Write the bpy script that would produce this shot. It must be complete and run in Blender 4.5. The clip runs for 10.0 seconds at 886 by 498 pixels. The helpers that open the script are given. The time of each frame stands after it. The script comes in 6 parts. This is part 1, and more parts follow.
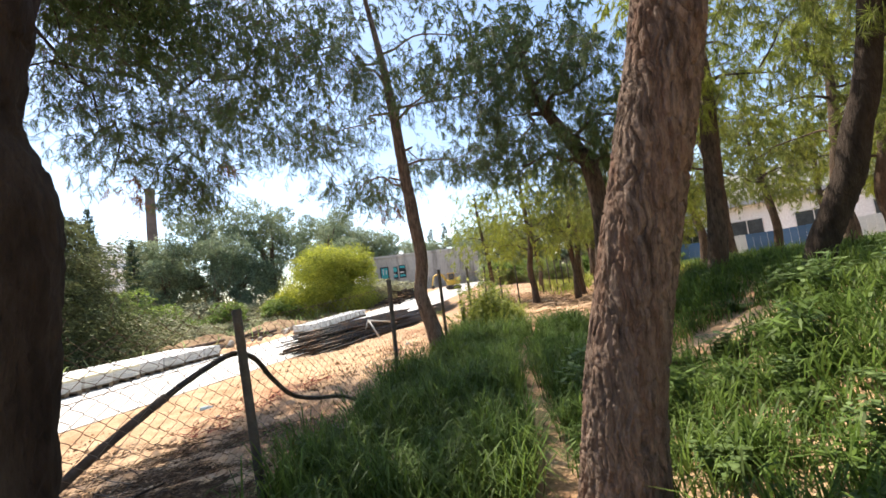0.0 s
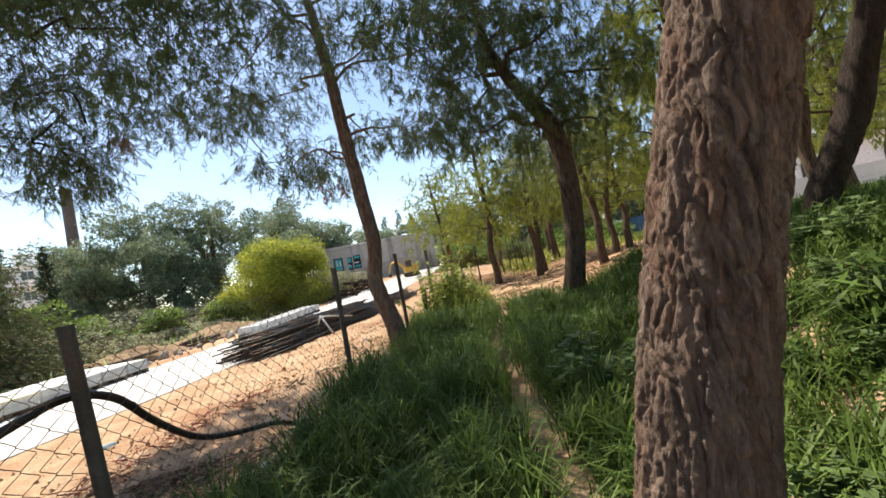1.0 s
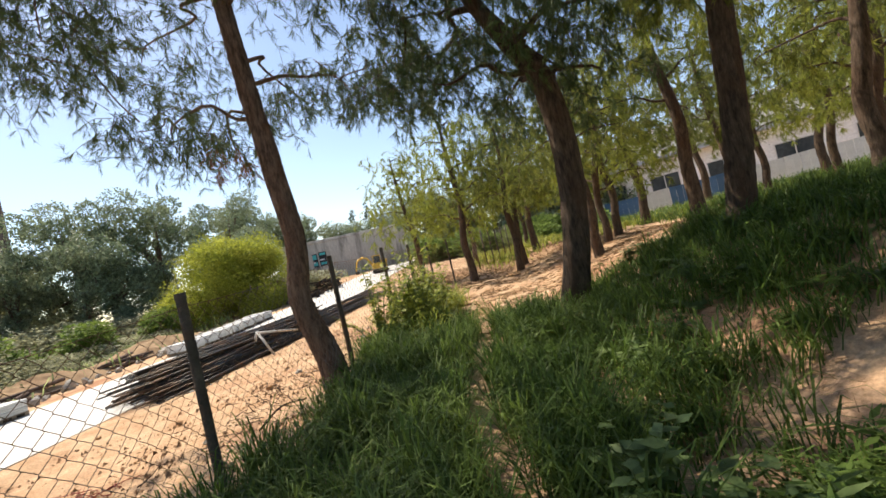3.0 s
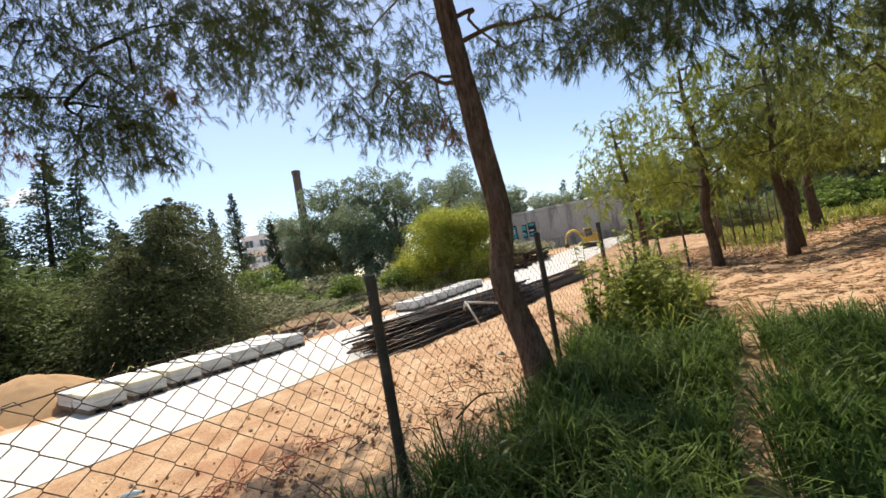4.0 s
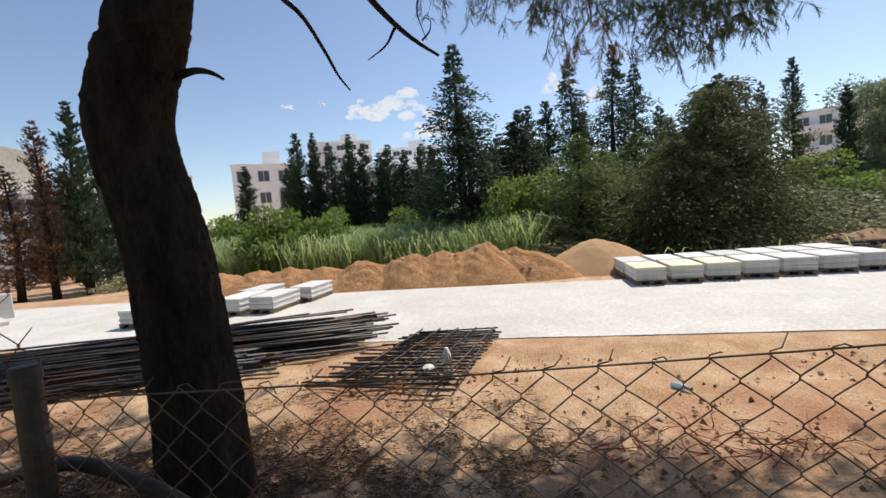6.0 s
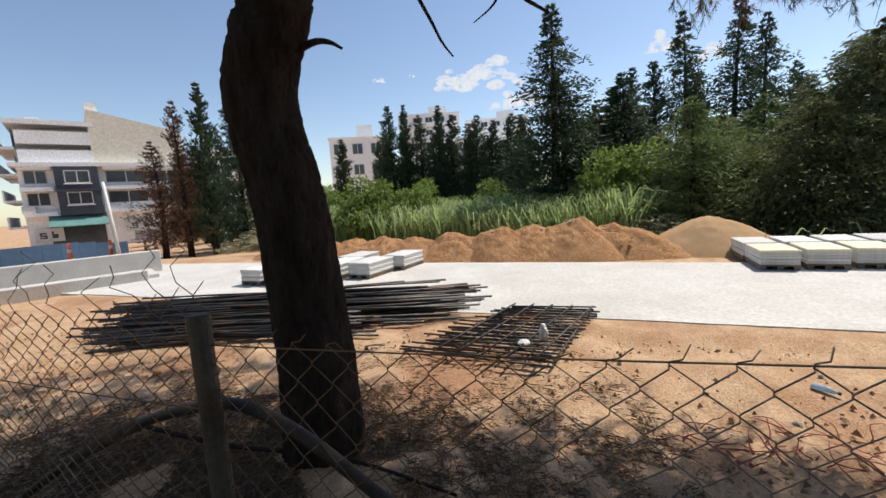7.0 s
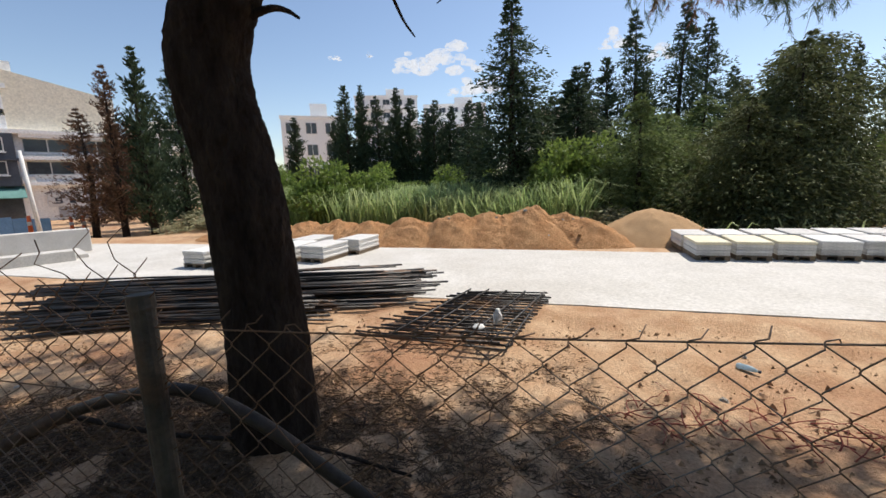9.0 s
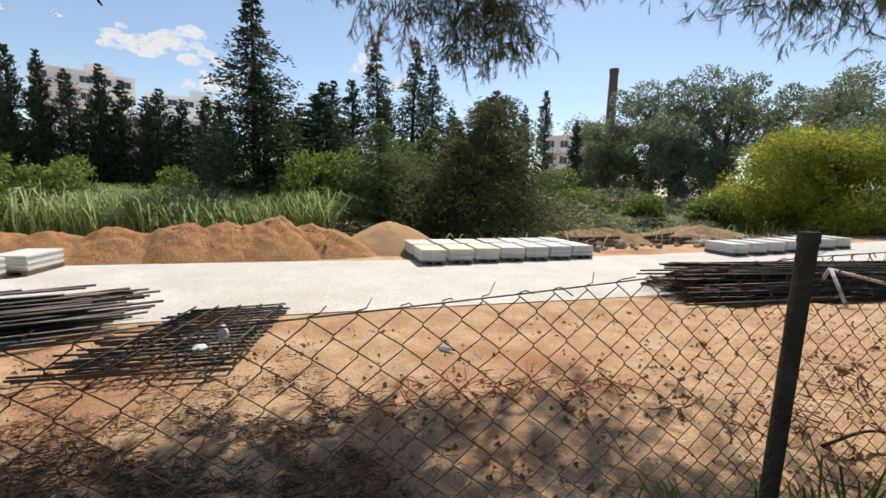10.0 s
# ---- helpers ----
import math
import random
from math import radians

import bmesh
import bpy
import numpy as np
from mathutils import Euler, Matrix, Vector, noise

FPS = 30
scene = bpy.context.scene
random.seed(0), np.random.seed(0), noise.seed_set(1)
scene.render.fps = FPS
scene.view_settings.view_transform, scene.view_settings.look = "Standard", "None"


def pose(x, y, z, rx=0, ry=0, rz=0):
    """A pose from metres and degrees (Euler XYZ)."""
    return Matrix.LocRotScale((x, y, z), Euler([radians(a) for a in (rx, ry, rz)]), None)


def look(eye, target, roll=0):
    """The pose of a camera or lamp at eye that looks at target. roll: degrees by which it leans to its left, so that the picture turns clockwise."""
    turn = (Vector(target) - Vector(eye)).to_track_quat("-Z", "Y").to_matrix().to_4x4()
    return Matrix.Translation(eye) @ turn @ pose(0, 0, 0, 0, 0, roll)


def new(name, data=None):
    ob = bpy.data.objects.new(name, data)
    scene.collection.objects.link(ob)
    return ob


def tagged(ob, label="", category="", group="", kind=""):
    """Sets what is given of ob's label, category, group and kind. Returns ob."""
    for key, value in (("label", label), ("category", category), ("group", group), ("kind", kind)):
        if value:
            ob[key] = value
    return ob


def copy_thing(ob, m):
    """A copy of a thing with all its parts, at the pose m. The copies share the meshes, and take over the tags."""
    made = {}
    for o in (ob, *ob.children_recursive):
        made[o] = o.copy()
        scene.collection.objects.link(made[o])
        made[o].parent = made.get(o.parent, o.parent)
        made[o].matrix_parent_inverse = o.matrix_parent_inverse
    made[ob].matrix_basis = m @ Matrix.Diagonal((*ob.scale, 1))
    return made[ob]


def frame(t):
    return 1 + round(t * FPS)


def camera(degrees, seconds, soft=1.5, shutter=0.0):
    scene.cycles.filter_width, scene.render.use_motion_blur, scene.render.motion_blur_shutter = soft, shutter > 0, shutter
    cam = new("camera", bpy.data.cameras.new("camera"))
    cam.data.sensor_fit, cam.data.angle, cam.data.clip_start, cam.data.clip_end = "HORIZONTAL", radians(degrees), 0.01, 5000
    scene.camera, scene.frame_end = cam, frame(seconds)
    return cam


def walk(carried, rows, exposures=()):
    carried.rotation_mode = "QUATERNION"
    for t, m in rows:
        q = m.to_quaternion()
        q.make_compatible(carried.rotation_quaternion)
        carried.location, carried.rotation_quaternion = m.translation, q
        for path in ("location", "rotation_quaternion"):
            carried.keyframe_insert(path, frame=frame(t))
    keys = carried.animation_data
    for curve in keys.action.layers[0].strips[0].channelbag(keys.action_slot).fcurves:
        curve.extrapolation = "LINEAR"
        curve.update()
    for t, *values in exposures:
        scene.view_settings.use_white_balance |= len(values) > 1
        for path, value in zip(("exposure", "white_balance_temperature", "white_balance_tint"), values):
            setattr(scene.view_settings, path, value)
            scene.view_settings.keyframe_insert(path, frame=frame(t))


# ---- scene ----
# ---- camera and walk ----
cam = camera(94.1, 10.0, soft=1.6)
PATH = [
    (0.0, (-0.01, -0.005, 1.531), (-0.028, 1.987, 1.705), -7.19),
    (0.5, (-0.103, 0.408, 1.522), (0.097, 2.393, 1.663), -8.8),
    (1.0, (-0.041, 1.038, 1.486), (0.143, 3.028, 1.563), -11.11),
    (1.5, (0.002, 1.542, 1.473), (0.352, 3.511, 1.505), -11.06),
    (2.0, (0.069, 2.122, 1.526), (0.569, 4.058, 1.522), -12.13),
    (2.2, (0.145, 2.365, 1.552), (0.625, 4.307, 1.55), -13.88),
    (3.3, (0.449, 3.473, 1.616), (0.501, 5.472, 1.654), -10.57),
    (3.5, (0.447, 3.652, 1.653), (0.206, 5.636, 1.71), -9.22),
    (4.0, (0.355, 4.018, 1.696), (-0.329, 5.896, 1.773), -10.16),
    (4.5, (0.064, 4.181, 1.677), (-1.151, 5.768, 1.74), -8.37),
    (5.0, (-0.093, 4.432, 1.707), (-1.776, 5.507, 1.807), -7.32),
    (5.5, (-0.321, 4.38, 1.834), (-2.229, 4.979, 1.865), -10.77),
    (6.0, (-0.447, 4.184, 1.86), (-2.437, 4.326, 1.71), -4.54),
    (7.3, (-0.532, 4.003, 1.848), (-2.494, 3.713, 1.597), -4.12),
    (7.5, (-0.539, 3.994, 1.844), (-2.502, 3.723, 1.577), -3.84),
    (8.0, (-0.549, 3.974, 1.841), (-2.517, 3.785, 1.542), -3.15),
    (8.5, (-0.554, 3.969, 1.837), (-2.519, 3.779, 1.519), -3.08),
    (9.0, (-0.531, 3.985, 1.839), (-2.503, 3.931, 1.511), -1.7),
    (9.5, (-0.5, 4.07, 1.825), (-2.44, 4.452, 1.523), -0.55),
    (10.0, (-0.336, 4.219, 1.813), (-2.025, 5.256, 1.546), 1.76),
]

walk(cam, [(t, look(eye, target, roll)) for t, eye, target, roll in PATH],
     [(0.0, 1.12, 7000, 12), (0.5, 0.86, 6900, 10), (1.5, 0.74, 7000, 11), (2.2, 0.70, 7300, 12), (3.5, 0.62, 7200, 12), (4.5, 0.28, 7000, 12), (6.0, 0.06, 6700, 12), (9.0, 0.06, 6700, 12), (10.0, 0.08, 7000, 12)])

# ---- world, sun, exposure ----
SUN_AZ = math.atan2(-0.67, 0.74)
SUN_EL = radians(55)
world = bpy.data.worlds.new("sky")
scene.world = world
world.use_nodes = True
_n = world.node_tree.nodes
_sky = _n.new("ShaderNodeTexSky")
_sky.sky_type = "NISHITA"
_sky.sun_disc = False
_sky.sun_elevation = SUN_EL
_sky.sun_rotation = SUN_AZ
_sky.air_density, _sky.dust_density, _sky.ozone_density = 1.0, 0.35, 1.5
_n["Background"].inputs["Strength"].default_value = 0.14
world.node_tree.links.new(_sky.outputs[0], _n["Background"].inputs["Color"])
sun = new("sun", bpy.data.lights.new("sun", "SUN"))
sun.data.energy, sun.data.angle, sun.data.color = 5.0, radians(0.55), (1.0, 0.95, 0.86)
_s = Vector((math.sin(SUN_AZ) * math.cos(SUN_EL), math.cos(SUN_AZ) * math.cos(SUN_EL), math.sin(SUN_EL)))
sun.matrix_world = look(_s * 50, (0, 0, 0))

# ---- small tools ----
RNG = np.random.default_rng(7)


def uv(u, v, z=0.0):
    """A place by metres along the fence line (u) and across it towards the building site (v)."""
    return Vector((0.253 * u - 0.967 * v, 0.967 * u + 0.253 * v, z))


def to_uv(x, y):
    return 0.253 * x + 0.967 * y, -0.967 * x + 0.253 * y


def step(a, b, x):
    t = np.clip((x - a) / (b - a), 0, 1)
    return t * t * (3 - 2 * t)


def ground_z(x, y):
    """Height of the ground: level site, a bank on the park side, a rise towards the far wall."""
    u, v = to_uv(np.asarray(x, float), np.asarray(y, float))
    z = 0.06 + 0.14 * step(3, 9, u) * step(6.5, 3.0, v)
    z = z + step(10, 50, u) * 1.35 * step(-6, 6, v)
    z = z + 0.95 * step(0.2, 3.2, -v) * (1 - 0.45 * step(9, 16, u)) + 0.55 * step(6, 30, -v)
    z = z - 0.25 * step(13, 16, v) * (1 - step(18, 30, u)) - 0.2 * step(-6, -22, u)
    return z + 0.05 * np.sin(x * 1.3 + 0.6 * y) * np.cos(y * 0.9 - x * 0.4) * step(6.6, 4.5, v)


def gz(x, y):
    return float(ground_z(x, y))


def mesh_from(name, verts, faces, mat, smooth=False):
    me = bpy.data.meshes.new(name)
    me.from_pydata([tuple(p) for p in verts], [], [tuple(f) for f in faces])
    me.materials.append(mat)
    if smooth:
        me.polygons.foreach_set("use_smooth", [True] * len(me.polygons))
    return me


def fast_mesh(name, verts, n, mat, smooth=False):
    """Many loose faces of n corners each; verts is (count * n, 3)."""
    me = bpy.data.meshes.new(name)
    count = len(verts) // n
    me.vertices.add(count * n)
    me.vertices.foreach_set("co", np.ascontiguousarray(verts, dtype=np.float32).ravel())
    me.loops.add(count * n)
    me.loops.foreach_set("vertex_index", np.arange(count * n, dtype=np.int32))
    me.polygons.add(count)
    me.polygons.foreach_set("loop_start", np.arange(0, count * n, n, dtype=np.int32))
    me.update(calc_edges=True)
    me.materials.append(mat)
    return me


def part(name, data, mat, parent, label=""):
    """Links a bmesh or a mesh as one object under a thing or a part."""
    if isinstance(data, bmesh.types.BMesh):
        me = bpy.data.meshes.new(name)
        data.to_mesh(me)
        data.free()
        me.materials.append(mat)
    else:
        me = data
    ob = new(name, me)
    ob.parent = parent
    if label:
        tagged(ob, label)
    return ob


def thing(name, label, category, m=None, group="", kind=""):
    ob = new(name)
    ob.empty_display_size = 0.1
    if m is not None:
        ob.matrix_world = m
    return tagged(ob, label, category, group, kind)


def box(bm, x, y, z, sx, sy, sz, rot=None, bevel=0.0):
    """Adds a box with its base centre at x, y, z."""
    m = Matrix.Translation((x, y, z)) @ (rot or Matrix.Identity(4)) @ Matrix.Translation((0, 0, sz / 2)) @ Matrix.Diagonal((sx, sy, sz, 1))
    got = bmesh.ops.create_cube(bm, size=1, matrix=m)
    if bevel:
        edges = list({e for vtx in got["verts"] for e in vtx.link_edges})
        bmesh.ops.bevel(bm, geom=edges, offset=bevel, segments=1, affect="EDGES")
    return bm


def boxed(*args, **kw):
    return box(bmesh.new(), *args, **kw)


def smooth_line(pts, n):
    """Catmull-Rom through pts (any columns), n samples."""
    p = np.asarray(pts, float)
    p = np.vstack([2 * p[0] - p[1], p, 2 * p[-1] - p[-2]])
    t = np.linspace(0, len(p) - 3 - 1e-6, n)
    i = t.astype(int)
    f = (t - i)[:, None]
    a, b, c, d = p[i], p[i + 1], p[i + 2], p[i + 3]
    return 0.5 * (2 * b + (c - a) * f + (2 * a - 5 * b + 4 * c - d) * f ** 2 + (3 * b - a - 3 * c + d) * f ** 3)


def tube_arrays(pts, radii, sides, cap=True):
    p = np.asarray(pts, float)
    tan = np.gradient(p, axis=0)
    tan /= np.linalg.norm(tan, axis=1, keepdims=True) + 1e-9
    ref = np.array([1.0, 0, 0]) if abs(tan[0][0]) < 0.8 else np.array([0, 1.0, 0])
    rings = []
    for k in range(len(p)):
        ref = ref - tan[k] * (ref @ tan[k])
        ref /= np.linalg.norm(ref) + 1e-9
        bi = np.cross(tan[k], ref)
        ang = np.linspace(0, 2 * math.pi, sides, endpoint=False)
        rings.append(p[k] + radii[k] * (np.cos(ang)[:, None] * ref + np.sin(ang)[:, None] * bi))
    v = np.concatenate(rings)
    f = []
    for k in range(len(p) - 1):
        for s in range(sides):
            s2 = (s + 1) % sides
            f.append((k * sides + s, k * sides + s2, (k + 1) * sides + s2, (k + 1) * sides + s))
    if cap:
        f.append(tuple(range(sides))[::-1])
        f.append(tuple((len(p) - 1) * sides + s for s in range(sides)))
    return v, f


def tubes_mesh(name, lines, mat, sides=5, smooth=True):
    """lines: list of (points, radii)."""
    V, F, o = [], [], 0
    for pts, rad in lines:
        v, f = tube_arrays(pts, rad, sides)
        V.append(v)
        F += [tuple(i + o for i in face) for face in f]
        o += len(v)
    return mesh_from(name, np.concatenate(V), F, mat, smooth)


def unit(a):
    return a / (np.linalg.norm(a, axis=-1, keepdims=True) + 1e-9)


def needles(P, D, length, width):
    """One thin triangle per point: base at P, along D."""
    D = unit(D)
    side = unit(np.cross(D, RNG.normal(size=D.shape)))
    w = np.asarray(width)
    w = w[:, None] if w.ndim else w
    ln = np.asarray(length)
    ln = ln[:, None] if ln.ndim else ln
    return np.stack([P - side * w / 2, P + side * w / 2, P + D * ln], 1).reshape(-1, 3)


def leaves(P, D, N, length, width):
    """A folded diamond leaf (one quad) per point."""
    D = unit(D)
    side = unit(np.cross(D, N))
    ln = np.asarray(length)
    ln = ln[:, None] if ln.ndim else ln
    w = np.asarray(width)
    w = w[:, None] if w.ndim else w
    up = unit(np.cross(side, D))
    mid = P + D * ln * 0.42
    return np.stack([P, mid + side * w / 2 + up * w * 0.15, P + D * ln, mid - side * w / 2 + up * w * 0.15], 1).reshape(-1, 3)


def blades(P, H, lean, width):
    """Grass blades of three pieces (quad, quad, triangle as thin quads): returns quads."""
    n = len(P)
    w = np.asarray(width)
    w = w[:, None] if w.ndim else w
    ang = RNG.uniform(0, 2 * math.pi, n)
    d = np.stack([np.cos(ang), np.sin(ang), np.zeros(n)], 1)
    s = np.stack([-np.sin(ang), np.cos(ang), np.zeros(n)], 1)
    up = np.array([0, 0, 1.0])
    h = H[:, None]
    le = lean[:, None]
    c0 = P
    c1 = P + up * h * 0.5 + d * h * le * 0.2
    c2 = P + up * h * 0.85 + d * h * le * 0.6
    c3 = P + up * h * (1 - 0.35 * le) + d * h * le * 1.15
    q1 = np.stack([c0 - s * w * 0.4, c0 + s * w * 0.4, c1 + s * w * 0.5, c1 - s * w * 0.5], 1)
    q2 = np.stack([c1 - s * w * 0.5, c1 + s * w * 0.5, c2 + s * w * 0.35, c2 - s * w * 0.35], 1)
    q3 = np.stack([c2 - s * w * 0.35, c2 + s * w * 0.35, c3 + s * w * 0.04, c3 - s * w * 0.04], 1)
    return np.concatenate([q1, q2, q3]).reshape(-1, 3)

# ---- materials ----
def material(name, c1, c2, scale=4.0, rough=0.85, bump=0.3, fine=60.0, island=0.0, random_tint=0.0, glow_through=0.0, metal=0.0,
             stretch=(1, 1, 1), c3=None, scale3=0.6, dist=0.02, spec=0.3, var=0.28):
    m = bpy.data.materials.new(name)
    m.use_nodes = True
    nt = m.node_tree
    n, l = nt.nodes, nt.links
    bs = n["Principled BSDF"]
    bs.inputs["Roughness"].default_value = rough
    bs.inputs["Metallic"].default_value = metal
    bs.inputs["Specular IOR Level"].default_value = spec
    tc = n.new("ShaderNodeTexCoord")
    mp = n.new("ShaderNodeMapping")
    mp.inputs["Scale"].default_value = stretch
    l.new(tc.outputs["Object"], mp.inputs["Vector"])

    def nz(s, detail=6.0):
        t = n.new("ShaderNodeTexNoise")
        t.inputs["Scale"].default_value = s
        t.inputs["Detail"].default_value = detail
        t.inputs["Roughness"].default_value = 0.62
        l.new(mp.outputs[0], t.inputs["Vector"])
        return t

    def ramp(src, a, b):
        r = n.new("ShaderNodeMapRange")
        r.inputs["From Min"].default_value, r.inputs["From Max"].default_value = a, b
        l.new(src, r.inputs["Value"])
        return r.outputs[0]

    def mix(fac, a, b, mode="MIX"):
        x = n.new("ShaderNodeMix")
        x.data_type, x.blend_type = "RGBA", mode
        for sock, val in ((x.inputs["Factor"], fac), (x.inputs["A"], a), (x.inputs["B"], b)):
            if isinstance(val, (tuple, float, int)):
                sock.default_value = (*val, 1) if isinstance(val, tuple) else val
            else:
                l.new(val, sock)
        return x.outputs["Result"]

    a = nz(scale)
    col = mix(ramp(a.outputs["Fac"], 0.33, 0.67), c1, c2)
    if c3:
        col = mix(ramp(nz(scale3).outputs["Fac"], 0.5, 0.68), col, c3)
    f = nz(fine)
    g = ramp(f.outputs["Fac"], 0.2, 0.8)
    grey = n.new("ShaderNodeMapRange")
    grey.inputs["To Min"].default_value, grey.inputs["To Max"].default_value = 1 - var, 1 + var
    l.new(g, grey.inputs["Value"])
    val = grey.outputs[0]
    if island or random_tint:
        src = n.new("ShaderNodeNewGeometry").outputs["Random Per Island"] if island else n.new("ShaderNodeObjectInfo").outputs["Random"]
        amt = island or random_tint
        r = n.new("ShaderNodeMapRange")
        r.inputs["To Min"].default_value, r.inputs["To Max"].default_value = 1 - amt, 1 + amt
        l.new(src, r.inputs["Value"])
        mu = n.new("ShaderNodeMath")
        mu.operation = "MULTIPLY"
        l.new(val, mu.inputs[0])
        l.new(r.outputs[0], mu.inputs[1])
        val = mu.outputs[0]
    vm = n.new("ShaderNodeVectorMath")
    vm.operation = "SCALE"
    l.new(col, vm.inputs[0])
    l.new(val, vm.inputs["Scale"])
    l.new(vm.outputs[0], bs.inputs["Base Color"])
    if bump:
        b = n.new("ShaderNodeBump")
        b.inputs["Strength"].default_value, b.inputs["Distance"].default_value = bump, dist
        ad = n.new("ShaderNodeMath")
        ad.operation = "ADD"
        l.new(a.outputs["Fac"], ad.inputs[0])
        l.new(f.outputs["Fac"], ad.inputs[1])
        l.new(ad.outputs[0], b.inputs["Height"])
        l.new(b.outputs[0], bs.inputs["Normal"])
    if glow_through:
        tr = n.new("ShaderNodeBsdfTranslucent")
        l.new(vm.outputs[0], tr.inputs["Color"])
        mx = n.new("ShaderNodeMixShader")
        mx.inputs[0].default_value = glow_through
        l.new(bs.outputs[0], mx.inputs[1])
        l.new(tr.outputs[0], mx.inputs[2])
        l.new(mx.outputs[0], n["Material Output"].inputs["Surface"])
    return m


M_EARTH = material("red_earth", (0.425, 0.255, 0.145), (0.575, 0.402, 0.258), 2.6, 0.95, 1.0, 42, c3=(0.36, 0.19, 0.11), scale3=0.5, dist=0.02, spec=0.1, var=0.42)
M_CLOD = material("earth_clod", (0.396, 0.209, 0.105), (0.506, 0.308, 0.165), 3, 0.95, 0.8, 40, random_tint=0.25, spec=0.1)
M_HEAP = material("heap_earth", (0.429, 0.215, 0.098), (0.546, 0.312, 0.156), 2.5, 0.95, 1.0, 26, spec=0.1, dist=0.06, var=0.45)
M_SAND = material("sand", (0.46, 0.29, 0.155), (0.52, 0.34, 0.19), 2.0, 0.95, 0.6, 60, spec=0.1)
M_CONC = material("fresh_concrete", (0.522, 0.503, 0.465), (0.608, 0.589, 0.556), 1.1, 0.8, 0.35, 22, c3=(0.50, 0.475, 0.435), scale3=0.35, spec=0.2)
M_CONC2 = material("cast_concrete", (0.50, 0.48, 0.45), (0.60, 0.58, 0.55), 2.0, 0.85, 0.3, 40)
M_OLDWALL = material("stained_wall", (0.44, 0.41, 0.38), (0.56, 0.53, 0.49), 0.5, 0.9, 0.3, 9, c3=(0.20, 0.185, 0.17), scale3=1.1, stretch=(1, 1, 0.22))
M_PAVER = material("paving_slab", (0.60, 0.59, 0.57), (0.68, 0.67, 0.65), 3.0, 0.8, 0.3, 50, random_tint=0.12)
M_PAVER_Y = material("cream_paving_slab", (0.70, 0.64, 0.46), (0.76, 0.70, 0.54), 3.0, 0.8, 0.3, 50, random_tint=0.08)
M_STEEL = material("rebar_steel", (0.045, 0.045, 0.048), (0.078, 0.075, 0.072), 6.0, 0.5, 0.4, 80, metal=0.6, c3=(0.16, 0.09, 0.05), scale3=2.0, random_tint=0.3)
M_POST = material("weathered_post", (0.055, 0.048, 0.040), (0.12, 0.105, 0.088), 5.0, 0.6, 0.3, 60, metal=0.25, c3=(0.13, 0.075, 0.045), scale3=3)
M_WIRE = material("rusty_wire", (0.17, 0.090, 0.048), (0.25, 0.165, 0.11), 9.0, 0.6, 0.0, 60, metal=0.4, c3=(0.30, 0.28, 0.26), scale3=1.2)
M_HOSE = material("black_pipe", (0.028, 0.022, 0.02), (0.06, 0.045, 0.035), 5.0, 0.5, 0.3, 50)
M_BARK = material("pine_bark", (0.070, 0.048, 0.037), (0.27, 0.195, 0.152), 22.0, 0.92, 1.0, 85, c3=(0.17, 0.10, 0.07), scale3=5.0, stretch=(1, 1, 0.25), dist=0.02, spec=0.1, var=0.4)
# Shaded copy of the pine bark: the grove's shade is in the colour.
M_BARK_SHADE = material("shaded_pine_bark", (0.045, 0.033, 0.025), (0.15, 0.108, 0.080), 20.0, 0.92, 1.0, 70, c3=(0.10, 0.06, 0.04), scale3=4.0, stretch=(1, 1, 0.25), dist=0.02, spec=0.1, var=0.4)
# Bark colour lowered further to match trunks seen backlit under their crowns.
M_BARK_D = material("shade_dark_bark", (0.029, 0.021, 0.017), (0.068, 0.051, 0.040), 9.0, 0.92, 1.0, 45, stretch=(1, 1, 0.3), dist=0.03, spec=0.1)
M_TWIG = material("twig_bark", (0.08, 0.055, 0.045), (0.16, 0.115, 0.09), 9.0, 0.9, 0.4, 45, spec=0.1)
# Pine needles in three tones: dark for shaded crowns, Y sunlit, M in between.
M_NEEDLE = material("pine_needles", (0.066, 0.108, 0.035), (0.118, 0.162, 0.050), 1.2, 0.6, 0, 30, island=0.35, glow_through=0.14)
M_NEEDLE_Y = material("sunlit_tint_needles", (0.220, 0.270, 0.046), (0.360, 0.385, 0.075), 1.0, 0.6, 0, 30, island=0.45, glow_through=0.55)
M_NEEDLE_M = material("part_lit_tint_needles", (0.125, 0.162, 0.038), (0.240, 0.268, 0.060), 0.9, 0.6, 0, 30, island=0.5, glow_through=0.5)
M_NEEDLE_B = material("dead_needles", (0.22, 0.10, 0.045), (0.30, 0.15, 0.07), 1.5, 0.8, 0, 30, island=0.3, glow_through=0.3)
M_CYP = material("cypress_foliage", (0.038, 0.062, 0.036), (0.076, 0.110, 0.055), 0.9, 0.75, 0, 12, island=0.4, glow_through=0.2)
M_CYP_B = material("browning_foliage", (0.13, 0.075, 0.045), (0.20, 0.12, 0.075), 0.9, 0.85, 0, 12, island=0.4, glow_through=0.2)
M_FIR = material("fir_foliage", (0.043, 0.070, 0.036), (0.084, 0.118, 0.058), 0.9, 0.75, 0, 12, island=0.4, glow_through=0.25)
M_CEDAR = material("cedar_foliage", (0.115, 0.170, 0.060), (0.225, 0.275, 0.100), 0.8, 0.75, 0, 12, island=0.4, glow_through=0.3)
M_EUC = material("broadleaf_foliage", (0.165, 0.217, 0.128), (0.285, 0.330, 0.195), 0.5, 0.6, 0, 10, island=0.4, glow_through=0.3)
